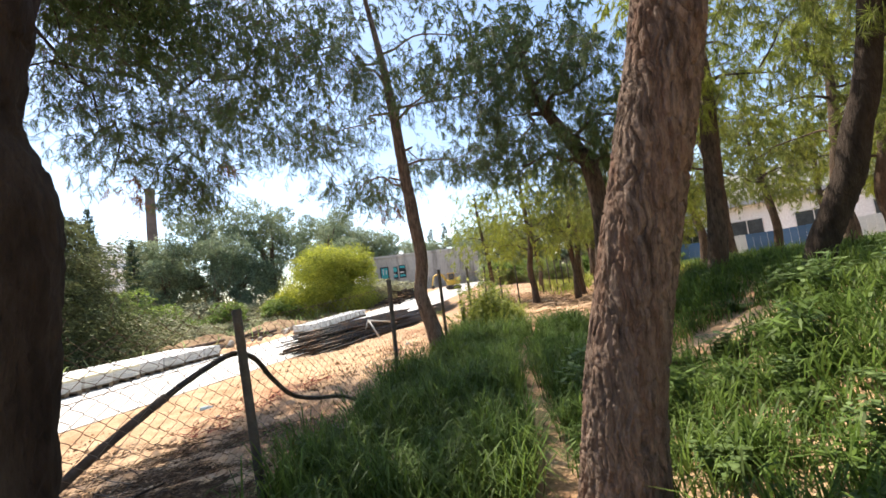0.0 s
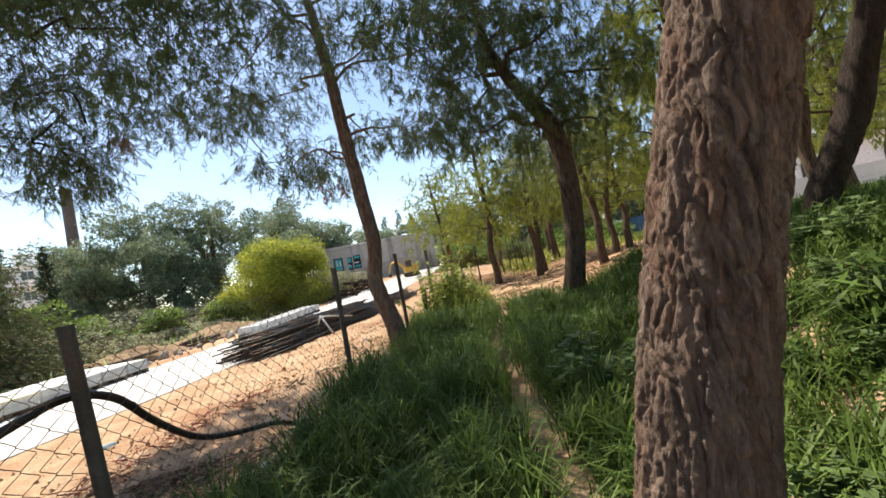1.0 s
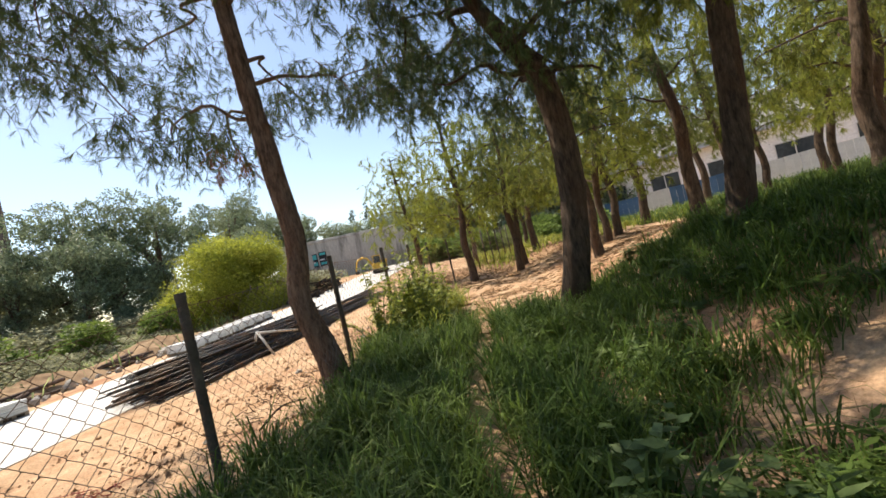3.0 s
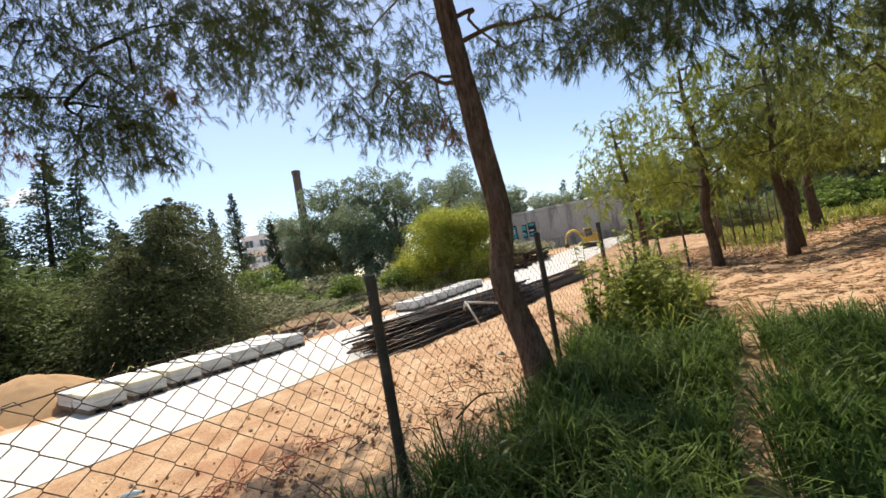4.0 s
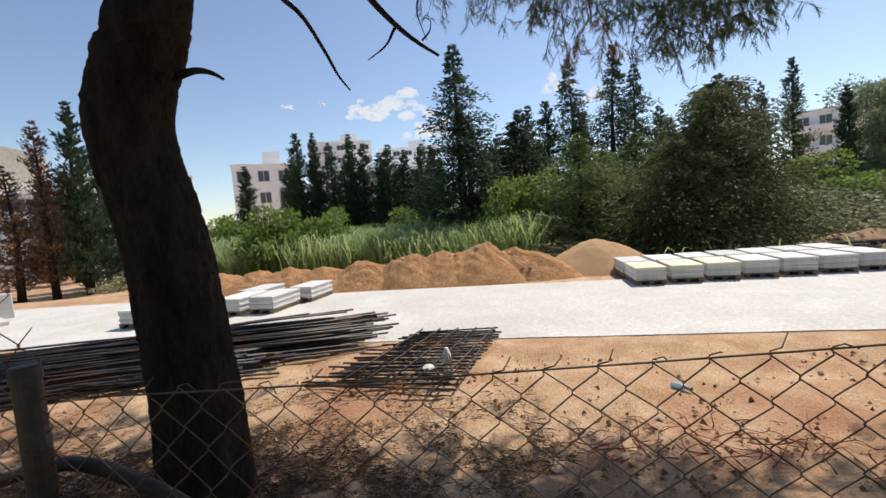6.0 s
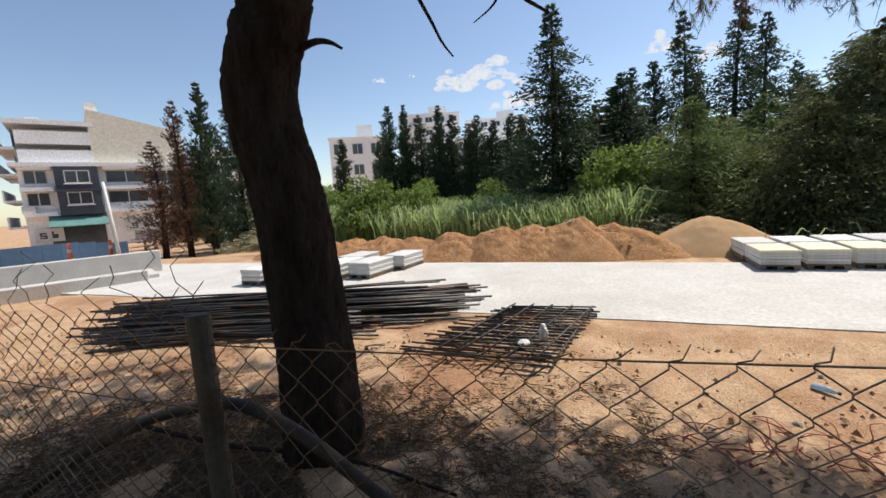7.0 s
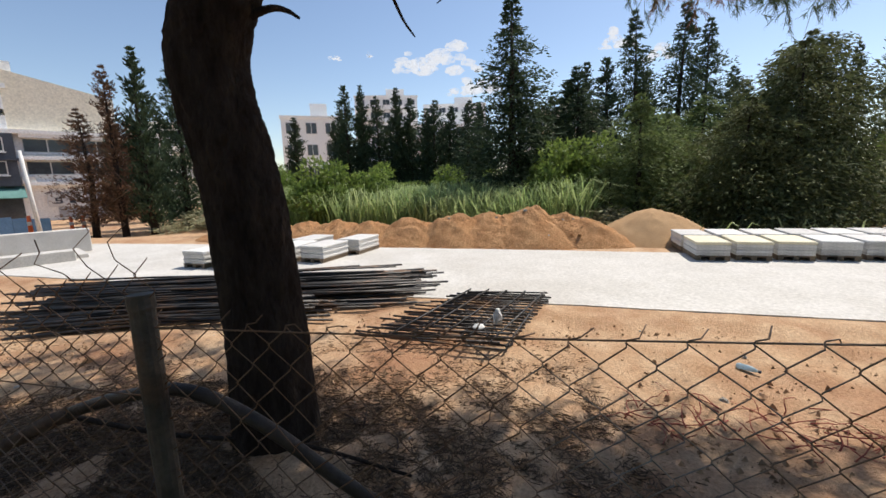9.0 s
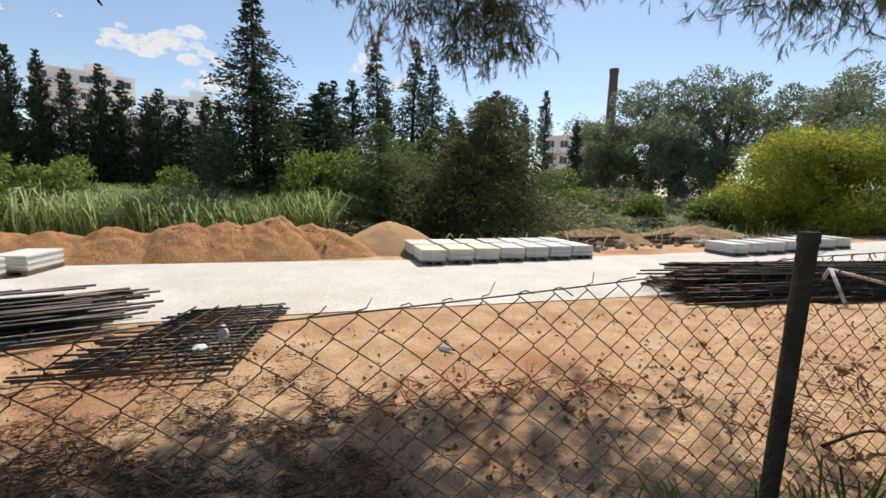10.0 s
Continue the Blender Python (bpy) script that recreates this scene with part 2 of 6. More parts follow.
M_BUSH_Y = material("yellow_green_foliage", (0.260, 0.300, 0.042), (0.400, 0.410, 0.068), 0.8, 0.6, 0, 12, island=0.4, glow_through=0.55)
M_BUSH = material("bush_foliage", (0.125, 0.195, 0.042), (0.235, 0.310, 0.075), 0.9, 0.6, 0, 12, island=0.4, glow_through=0.4)
M_SCRUB = material("grey_scrub", (0.275, 0.283, 0.174), (0.435, 0.420, 0.261), 0.8, 0.8, 0, 14, island=0.4, glow_through=0.3)
M_REED = material("reed_leaves", (0.24, 0.34, 0.125), (0.43, 0.50, 0.24), 0.5, 0.6, 0, 10, island=0.45, glow_through=0.5)
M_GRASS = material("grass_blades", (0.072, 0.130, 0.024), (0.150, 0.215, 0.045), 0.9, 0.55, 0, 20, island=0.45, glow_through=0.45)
# Lit copy of the grass: sunlit yellow-green sits in the base colour.
M_GRASS_Y = material("sunlit_tint_grass", (0.22, 0.265, 0.04), (0.32, 0.34, 0.075), 0.9, 0.55, 0, 20, island=0.45, glow_through=0.45)
M_WEED = material("weed_leaves", (0.100, 0.165, 0.055), (0.190, 0.255, 0.095), 3.0, 0.5, 0, 40, island=0.3, glow_through=0.35)
# Needle litter, its brown kept dark to carry the pine's shade.
M_DUFF_SHADE = material("shade_dark_duff", (0.10, 0.064, 0.04), (0.19, 0.12, 0.075), 2.0, 0.95, 0, 40, island=0.4)
M_LITTER = material("dry_litter", (0.20, 0.12, 0.065), (0.34, 0.23, 0.13), 2.0, 0.95, 0, 40, island=0.4)
M_RUBBLE = material("rubble_stone", (0.34, 0.31, 0.27), (0.46, 0.43, 0.38), 2.5, 0.9, 0.6, 30, random_tint=0.25)
M_CRUMB = material("earth_crumbs", (0.26, 0.15, 0.085), (0.44, 0.31, 0.20), 3, 0.95, 0, 40, island=0.45, spec=0.1)
M_DROOP = material("brownish_foliage", (0.08, 0.105, 0.04), (0.15, 0.16, 0.065), 0.7, 0.8, 0, 12, island=0.45, glow_through=0.25)

# ---- ground, slab and the far setting ----
def spaced(edges):
    out = []
    for a, b, d in edges:
        out += list(np.arange(a, b, d))
    return np.array(out + [edges[-1][1]])


def build_ground():
    us = spaced([(-1500, -200, 130), (-200, -40, 16), (-40, -9, 2), (-9, 0, 0.5), (0, 14, 0.16), (14, 30, 0.5), (30, 60, 2), (60, 200, 14), (200, 1500, 130)])
    vs = spaced([(-1500, -200, 130), (-200, -40, 16), (-40, -8, 2), (-8, -3, 0.4), (-3, 7.6, 0.16), (7.6, 17, 0.4), (17, 40, 2), (40, 200, 16), (200, 1500, 130)])
    U, V = np.meshgrid(us, vs, indexing="ij")
    X, Y = 0.253 * U - 0.967 * V, 0.967 * U + 0.253 * V
    Z = ground_z(X, Y)
    near = step(16, 12, np.abs(U - 5)) * step(9, 6.6, np.abs(V - 1.5))
    rough = np.array([noise.noise(Vector((x * 2.2, y * 2.2, 0.3))) * 0.05 + noise.noise(Vector((x * 6, y * 6, 4.3))) * 0.035 if w > 0 else 0.0
                      for x, y, w in zip(X.ravel(), Y.ravel(), near.ravel())]).reshape(X.shape)
    Z = Z + rough * near * step(7.4, 6.6, V)
    Z = Z + 0.045 * step(6.4, 7.0, V) * step(7.6, 7.3, V) * step(-9, -8, U)
    Z = Z - 0.05 * step(7.3, 7.6, V) * step(11.6, 11.3, V) * step(-12, -11, U) * step(60, 58, U)
    n, k = U.shape
    idx = np.arange(n * k).reshape(n, k)
    quads = np.stack([idx[:-1, :-1], idx[:-1, 1:], idx[1:, 1:], idx[1:, :-1]], -1).reshape(-1, 4)[:, ::-1]
    me = mesh_from("ground", np.stack([X, Y, Z], -1).reshape(-1, 3), quads.tolist(), M_EARTH, True)
    return tagged(new("ground", me), "bare reddish-brown earth with stones and dry litter", "ground", kind="structure")


build_ground()


def build_slab():
    """The pale concrete road slab, with slightly wavering edges."""
    us = np.concatenate([np.arange(-12, 24, 0.4), np.arange(24, 52, 1.5)])
    V, F = [], []
    for k, u in enumerate(us):
        w1, w2 = 0.07 * noise.noise(Vector((u * 0.9, 1, 0))), 0.10 * noise.noise(Vector((u * 0.7, 9, 0)))
        for v in (7.2 + w1, 8.6, 10.0, 11.55 + w2):
            p = uv(u, v)
            V.append((p.x, p.y, gz(p.x, p.y) + 0.06))
        for v in (7.2 + w1, 11.55 + w2):
            p = uv(u, v)
            V.append((p.x, p.y, gz(p.x, p.y) - 0.15))
        if k:
            a, b = (k - 1) * 6, k * 6
            F += [(a + i, a + i + 1, b + i + 1, b + i) for i in range(3)] + [(a + 4, a, b, b + 4), (a + 3, a + 5, b + 5, b + 3)]
    me = mesh_from("road_slab", V, F, M_CONC)
    bm = bmesh.new()
    bm.from_mesh(me)
    bmesh.ops.recalc_face_normals(bm, faces=bm.faces)
    bm.to_mesh(me)
    bm.free()
    tagged(new("road", me), "fresh pale concrete road slab on bare earth", "road", kind="structure")


build_slab()


def build_far_wall():
    """The tall stained retaining wall at the end of the road, with painted letters."""
    th = thing("retaining_wall", "tall grey concrete retaining wall with black streaks and graffiti", "wall", kind="structure")
    a, b = Vector((-9.2, 48.3, 0.3)), Vector((3.6, 49.2, 0.3))
    d = (b - a).normalized()
    ang = math.degrees(math.atan2(d.y, d.x))
    L = (b - a).length
    bm = bmesh.new()
    box(bm, L / 2, 0.3, 0, L, 0.6, 5.2)
    box(bm, L / 2, 0.25, 5.2, L + 0.1, 0.75, 0.3, bevel=0.03)
    for k in range(7):
        box(bm, 0.5 + k * (L - 1) / 6, -0.06, 0, 0.35, 0.14, 5.1)
    w = part("wall_face", bm, M_OLDWALL, th)
    # a return wall towards the park
    bm = bmesh.new()
    box(bm, -0.3, 4.0, 0, 0.6, 8.6, 5.4)
    part("return_wall", bm, M_OLDWALL, th)
    # graffiti: plain shapes in turquoise, white and dark
    dark = material("dark_paint", (0.02, 0.025, 0.03), (0.03, 0.03, 0.035), 3, 0.6, 0)
    teal = material("turquoise_paint", (0.05, 0.42, 0.46), (0.08, 0.5, 0.52), 3, 0.6, 0)
    white = material("white_paint", (0.7, 0.7, 0.7), (0.8, 0.8, 0.8), 3, 0.6, 0)
    bm = bmesh.new()
    for k, (x, wd, h) in enumerate(((1.6, 1.0, 1.5), (2.75, 0.8, 1.4), (3.7, 0.8, 1.5))):
        box(bm, x, -0.010, 2.7, wd, 0.02, h)
    part("graffiti_panel", bm, dark, th)
    bm = bmesh.new()
    box(bm, 1.6, -0.03, 2.85, 0.75, 0.012, 1.2)
    box(bm, 2.75, -0.03, 3.5, 0.6, 0.012, 0.5)
    box(bm, 2.75, -0.03, 2.85, 0.6, 0.012, 0.35)
    box(bm, 3.7, -0.03, 2.85, 0.6, 0.012, 0.25)
    box(bm, 3.7, -0.03, 3.85, 0.6, 0.012, 0.25)
    part("graffiti_fill", bm, teal, th)
    bm = bmesh.new()
    for x, z, sx, sz in ((1.45, 3.3, 0.12, 0.7), (1.8, 3.3, 0.12, 0.5), (2.6, 3.15, 0.5, 0.12), (3.6, 3.3, 0.5, 0.15), (1.9, 1.6, 1.0, 0.1), (2.9, 1.8, 1.2, 0.1), (2.4, 1.35, 1.6, 0.12)):
        box(bm, x, -0.045, z, sx, 0.012, sz)
    part("graffiti_stroke", bm, white, th)
    th.matrix_world = pose(a.x, a.y, a.z, 0, 0, ang)


build_far_wall()

# ---- the building site ----
def on_ground(u, v, up=0.0):
    p = uv(u, v)
    return Vector((p.x, p.y, gz(p.x, p.y) + up))


FENCE_ANG = math.degrees(math.atan2(0.967, 0.253))


def heap(name, label, u, v, ru, rv, h, mat, seed, category="heap", lump=1.0):
    n, k = 64, 22
    V, F = [(0, 0, h if lump > 0.5 else 0.855 * h)], []
    for j in range(1, k + 1):
        r = j / k
        for i in range(n):
            a = 2 * math.pi * i / n
            e = 1 + 0.16 * noise.noise(Vector((math.cos(a) * 1.4, math.sin(a) * 1.4, seed)))
            x, y = math.cos(a) * ru * r * e, math.sin(a) * rv * r * e
            z = h * ((1 - r ** 1.4) ** 1.15 if lump > 0.5 else 1.12 - (r * r + 0.06) ** 0.5 * 1.088)
            z += lump * (0.20 * h * noise.noise(Vector((x * 1.7, y * 1.7, seed + 3))) * (1 - r) + 0.085 * noise.noise(Vector((x * 6, y * 6, seed))) * (1 - r ** 4))
            V.append((x, y, z - 0.06 * r ** 6))
    for i in range(n):
        F.append((0, 1 + i, 1 + (i + 1) % n))
        for j in range(k - 1):
            a, b = 1 + j * n, 1 + (j + 1) * n
            F.append((a + i, b + i, b + (i + 1) % n, a + (i + 1) % n))
    p = on_ground(u, v, -0.02)
    ob = new(name, mesh_from(name, V, F, mat, True))
    ob.matrix_world = pose(p.x, p.y, p.z, 0, 0, FENCE_ANG)
    return tagged(ob, label, category, "heaps beside the road slab")


HEAPS = ((-7.0, 13.3, 2.0, 1.2, 0.5), (-5.6, 13.2, 1.9, 1.2, 0.58), (-4.2, 13.1, 1.9, 1.2, 0.6), (-3.0, 13.1, 1.8, 1.2, 0.66), (-1.8, 12.9, 1.8, 1.25, 0.66), (-0.5, 12.9, 1.8, 1.3, 0.72), (0.8, 12.9, 1.8, 1.25, 0.84), (1.9, 13.1, 2.1, 1.4, 0.86),
                                       (2.8, 13.2, 2.0, 1.5, 0.98), (3.9, 13.2, 2.0, 1.3, 0.80))
for k, (u, v, ru, rv, h) in enumerate(HEAPS):
    heap("earth_mound", "heap of loose red-brown excavated earth", u, v, ru, rv, h, M_HEAP, 3.1 + k * 5)
heap("sand_mound", "smooth cone of pale orange sand", 6.1, 13.9, 1.9, 1.6, 1.08, M_SAND, 40, lump=0.35)
heap("earth_mound", "low heap of pale spoil and broken stone", 14.5, 15.2, 4.2, 1.5, 0.75, M_LITTER, 51)
heap("earth_mound", "low heap of pale spoil and broken stone", 20.0, 15.6, 4.5, 1.6, 0.7, M_LITTER, 57)


def paver_stack(cream=False):
    th = thing("paving_stack", "strapped stack of %s concrete paving slabs on a wooden pallet" % ("cream-topped" if cream else "pale grey"), "paving stack", group="stacks of paving slabs")
    wood = bpy.data.materials.get("pallet_wood") or material("pallet_wood", (0.16, 0.12, 0.085), (0.25, 0.19, 0.13), 5, 0.9, 0.4, 50)
    bm = bmesh.new()
    for x in (-0.25, 0, 0.25):
        box(bm, x, 0, 0, 0.09, 1.0, 0.07)
    box(bm, 0, 0, 0.07, 0.62, 1.0, 0.02)
    part("pallet", bm, wood, th)
    me = None
    for k in range(4):
        bm = boxed(0, 0, 0, 0.60, 0.98, 0.052, bevel=0.008)
        if me is None:
            me = bpy.data.meshes.new("slab_layer")
            bm.to_mesh(me)
            me.materials.append(M_PAVER)
        bm.free()
        ob = part("slab_layer", me, None, th)
        ob.location = (0.008 * math.sin(k * 4.1), 0.008 * math.cos(k * 3.3), 0.092 + k * 0.055)
    top = part("top_layer", boxed(0, 0, 0, 0.62, 1.0, 0.055, bevel=0.012), M_PAVER_Y if cream else M_PAVER, th)
    top.location = (0, 0, 0.092 + 4 * 0.055)
    return th


_grey, _cream = paver_stack(), paver_stack(True)
_spots = []
for row in range(2):
    for k in range(7):
        _spots.append((6.61 + k * 0.745, 11.17 + row * 1.12 + k * 0.085, row == 0 and k < 3 and k != 3, k))
for k in range(7):
    _spots.append((16.2 + k * 0.8, 11.1 + 0.02 * k, False, k))
for k, (u, v) in enumerate(((-3.9, 8.95), (-3.2, 9.0), (-2.3, 9.75), (-1.55, 9.85), (-1.25, 10.95), (-2.5, 10.8))):
    _spots.append((u, v, False, k))
_used = set()
for u, v, cream, k in _spots:
    p = on_ground(u, v, 0.062)
    m = pose(p.x, p.y, p.z, 0, 0, FENCE_ANG - 3 + 2.5 * math.sin(u * 9 + v * 5))
    src = _cream if cream else _grey
    if cream in _used:
        copy_thing(src, m)
    else:
        src.matrix_world = m
        _used.add(cream)


def rod_pile(label, rods, seed):
    """Loose reinforcing rods: (u0, v0, u1, v1, count, spread, rows)"""
    th = thing("rebar_pile", label, "rebar", group="piles of reinforcing steel")
    rng = random.Random(seed)
    for u0, v0, u1, v1, count, spread, rows in rods:
        for k in range(count):
            a = rng.uniform(-1, 1)
            h = 0.03 + rng.random() ** 0.8 * rows * (1 - abs(a) ** 2.2 * 0.9)
            j0, j1 = rng.gauss(0, 0.35), rng.gauss(0, 0.35)
            fan = rng.gauss(0, 0.10)
            dv = a * spread
            pts = []
            for f in np.linspace(0, 1, 5):
                u = u0 + (u1 - u0) * f + j0 * (1 - f) + j1 * f
                v = v0 + (v1 - v0) * f + dv + fan * (f - 0.5) * 2
                pts.append(on_ground(u, v, h + 0.02 * math.sin(f * 5 + k)))
            part("rod", tubes_mesh("rod", [(pts, [0.016] * 5)], M_STEEL, 4), None, th)
    return th


rod_pile("long pile of dark reinforcing rods beside the road slab", [(-3.4, 5.6, 1.3, 7.5, 110, 0.6, 0.42), (-3.0, 5.2, 0.4, 6.3, 50, 0.4, 0.22)], 3)
rod_pile("long stacked bundle of dark reinforcing rods on the earth", [(10.4, 7.3, 16.2, 6.35, 200, 0.55, 0.60), (13.0, 6.9, 20.5, 5.7, 80, 0.5, 0.4)], 5)


def mesh_mat():
    th = thing("rebar_mats", "stacked black welded reinforcing mats lying askew on earth", "rebar", group="piles of reinforcing steel")
    rng = random.Random(11)
    for k, (c, n, left) in enumerate((((2.95, 6.5), 19, 0.72), ((2.88, 6.42), 17, 0.55))):
        o, tw = 0.05 + 0.06 * k, 0.05 - 0.09 * k
        for i in range(n):
            s = -0.98 + i * 1.98 / (n - 1)
            jag = 0.34 * rng.random() + (0.45 * rng.random() if s < -0.4 and not k else 0.0)
            a, b = (-left - jag + 0.25 * step(0.2, 1.0, s), s + tw + rng.gauss(0, 0.012)), (0.62 + rng.random() * 0.04, s - tw)
            pts = [on_ground(c[0] + q[0], c[1] + q[1], o + 0.02 + rng.uniform(0, 0.015)) for q in ((a[0] + 0.2 * (a[1] - 0.95), a[1]), (b[0] + 0.2 * (b[1] - 0.95), b[1]))]
            part("bar", tubes_mesh("bar", [(pts, [0.0125, 0.0125])], M_STEEL, 5), None, th)
        for i in range(5):
            s = -0.5 + i * 0.27
            pts = [on_ground(c[0] + s + tw - 0.38, c[1] - 1.0, o + 0.045), on_ground(c[0] + s - tw, c[1] + 1.02, o + 0.045)]
            part("cross_bar", tubes_mesh("cross_bar", [(pts, [0.0125, 0.0125])], M_STEEL, 5), None, th)


mesh_mat()


def low_walls():
    th = thing("stepped_wall", "stepped pale concrete retaining walls beside the road", "wall", kind="structure")
    a, b = Vector((-12.3, -6.9, 0)), Vector((-7.6, -10.9, 0))
    for k, (off, h, th_) in enumerate(((0, 0.74, 0.3), (0.95, 0.20, 1.6), (1.95, 0.36, 0.38))):
        d = (b - a).normalized()
        nrm = Vector((-d.y, d.x, 0))
        if nrm.x < 0:
            nrm = -nrm
        p = (a + b) / 2 + nrm * off + d * (0.3 * k)
        bm = boxed(0, 0, -0.3, (b - a).length + 0.3, th_, h + 0.3, bevel=0.02)
        w = part("wall_step", bm, M_CONC2, th)
        w.matrix_world = pose(p.x, p.y, 0.02, 0, 0, math.degrees(math.atan2(d.y, d.x)))


low_walls()


# ---- fence ----
POSTS = [(-6.9, 2.5), (-3.8, 2.45), (-0.6, 2.42), (2.58, 2.37), (5.77, 2.48), (8.48, 2.47), (11.1, 2.43), (13.7, 2.4), (16.3, 2.3), (18.9, 1.9), (21.4, 1.3)]


def fence_ground(u, v):
    p = uv(u, v)
    return gz(p.x, p.y)


def top_z(u):
    return float(np.interp(u, [-7, -0.6, 2.58, 5.77, 8.48, 11.1, 22], [1.42, 1.45, 1.535, 1.70, 1.86, 1.93, 2.05]))


def build_fence():
    th = thing("chain_link_fence", "sagging rusty chain-link fence on leaning grey pipe posts", "fence")
    rng = random.Random(4)
    leans = {3: (0.07, -0.05), 4: (0.03, 0.03)}
    for k, (u, v) in enumerate(POSTS):
        lu, lv = leans.get(k, (rng.gauss(0, 0.03), rng.gauss(0, 0.03)))
        g = fence_ground(u, v)
        a, b = uv(u + lu, v + lv, g - 0.15), uv(u, v, top_z(u))
        r = 0.033
        v1, f1 = tube_arrays([a, b], [r, r], 14)
        post = part("post", mesh_from("post", v1, f1, M_POST, False), None, th)
        cap = part("cap", tubes_mesh("cap", [([b - (b - a).normalized() * 0.03, b + (b - a).normalized() * 0.012], [r * 1.12, r * 1.05])], M_POST, 14, False), None, post)
        cap.parent = post
    # wire mesh, bay by bay: zigzag wires that lock into one another
    W = 0.115
    for k in range(len(POSTS) - 1):
        (u0, v0), (u1, v1_) = POSTS[k], POSTS[k + 1]
        L = u1 - u0
        n = int(L / (W / 2))
        lines = []
        near = 1 <= k <= 5
        sag = 0.05 if k != 3 else 0.04
        slack = 0.05 if k <= 2 else 0.022
        lift = 0.20 if k <= 2 else 0.0
        H = 0.088 if k <= 2 else 0.108
        knot = 0.08 * H

        def wire(i, mirror):
            """One zigzag wire from the top down, with a short upright twist at each knot."""
            f0 = (i + 0.5) / n
            zt = top_z(u0) * (1 - f0) + top_z(u1) * f0 - 0.085 + lift * (0.8 + 0.7 * noise.noise(Vector((u0 + L * f0, 3.7, 0)))) - sag * 2 * f0 * (1 - f0)
            zb = fence_ground(u0 + L * f0, v0) + 0.02
            pts = []
            for j in range(int((zt - zb) / (H / 2)) + 1):
                side = (1 if j % 2 else -1) if not mirror else (3 if j % 2 == 0 else 1)
                for dz in ((0.5, -0.5) if near else (0.0,)):
                    uu = u0 + L * f0 + (W / 4) * side
                    vv = v0 + (v1_ - v0) * f0 + 0.03 * noise.noise(Vector((uu * 1.1, j * 0.12, 2))) + (0.003 if (j % 2) != mirror else -0.003) * (1 if dz >= 0 else -1)
                    zz = zt - j * H / 2 + knot * dz + slack * noise.noise(Vector((uu * 0.9, j * 0.1, 7)))
                    uu += 1.2 * slack * noise.noise(Vector((uu * 0.8, j * 0.16, 5))) + 0.006 * noise.noise(Vector((uu * 9, j * 1.7, 5)))
                    pts.append(uv(uu, vv, zz))
            return pts

        for i in range(0, n, 2):
            lines += [wire(i, False), wire(i, True)]
            if near:
                e = lines[-2][0]
                d = rng.uniform(-0.03, 0.03)
                if k <= 2 and rng.random() < 0.75:
                    q, up = Vector(e), rng.uniform(0.03, 0.05)
                    curl = [Vector(e)]
                    for c in range(rng.randint(2, 5)):
                        q = q + Vector((rng.gauss(0, 0.018), (0.04 if c % 2 else -0.04) + rng.gauss(0, 0.015), up))
                        curl.append(q)
                    lines.append(curl)
                elif k > 2:
                    lines.append([e, e + Vector((0.0, 0.025, 0.004)), e + Vector((d, 0.05, rng.uniform(-0.03, 0.035)))])
        r = 0.0019 if near else 0.0024
        part("wire_mesh", tubes_mesh("wire_mesh", [(l, [r] * len(l)) for l in lines], M_WIRE, 3 if not near else 4), None, th)
        top = [uv(u0 + L * f, v0 + (v1_ - v0) * f, top_z(u0) * (1 - f) + top_z(u1) * f - (0.30 if k <= 2 else 0.085) - sag * 2 * f * (1 - f)) for f in np.linspace(0, 1, 9)]
        part("top_wire", tubes_mesh("top_wire", [(top, [0.0025] * 9)], M_WIRE, 5), None, th)


build_fence()


def hose():
    pts = [uv(0.3, 2.45, 0.08), uv(0.95, 2.5, 0.48), uv(1.55, 2.5, 0.82), uv(2.05, 2.46, 1.06), uv(2.4, 2.45, 1.18), uv(2.62, 2.45, 1.215), uv(2.85, 2.47, 1.13), uv(3.1, 2.53, 0.92), uv(3.45, 2.6, 0.68), uv(3.8, 2.6, 0.55), uv(4.3, 2.55, 0.42), uv(4.7, 2.5, 0.20)]
    line = smooth_line([tuple(p) for p in pts], 60)
    th = thing("black_pipe", "old black plastic pipe bent over a fence post", "pipe")
    part("pipe", tubes_mesh("pipe", [(line, [0.021] * 60)], M_HOSE, 10), None, th)
    sl = smooth_line([tuple(p) for p in pts], 60)[9:17]
    part("sleeve", tubes_mesh("sleeve", [(sl, [0.026 + 0.003 * (i % 2) for i in range(8)])], M_TWIG, 10), None, th, "ribbed brown joint sleeve")


hose()

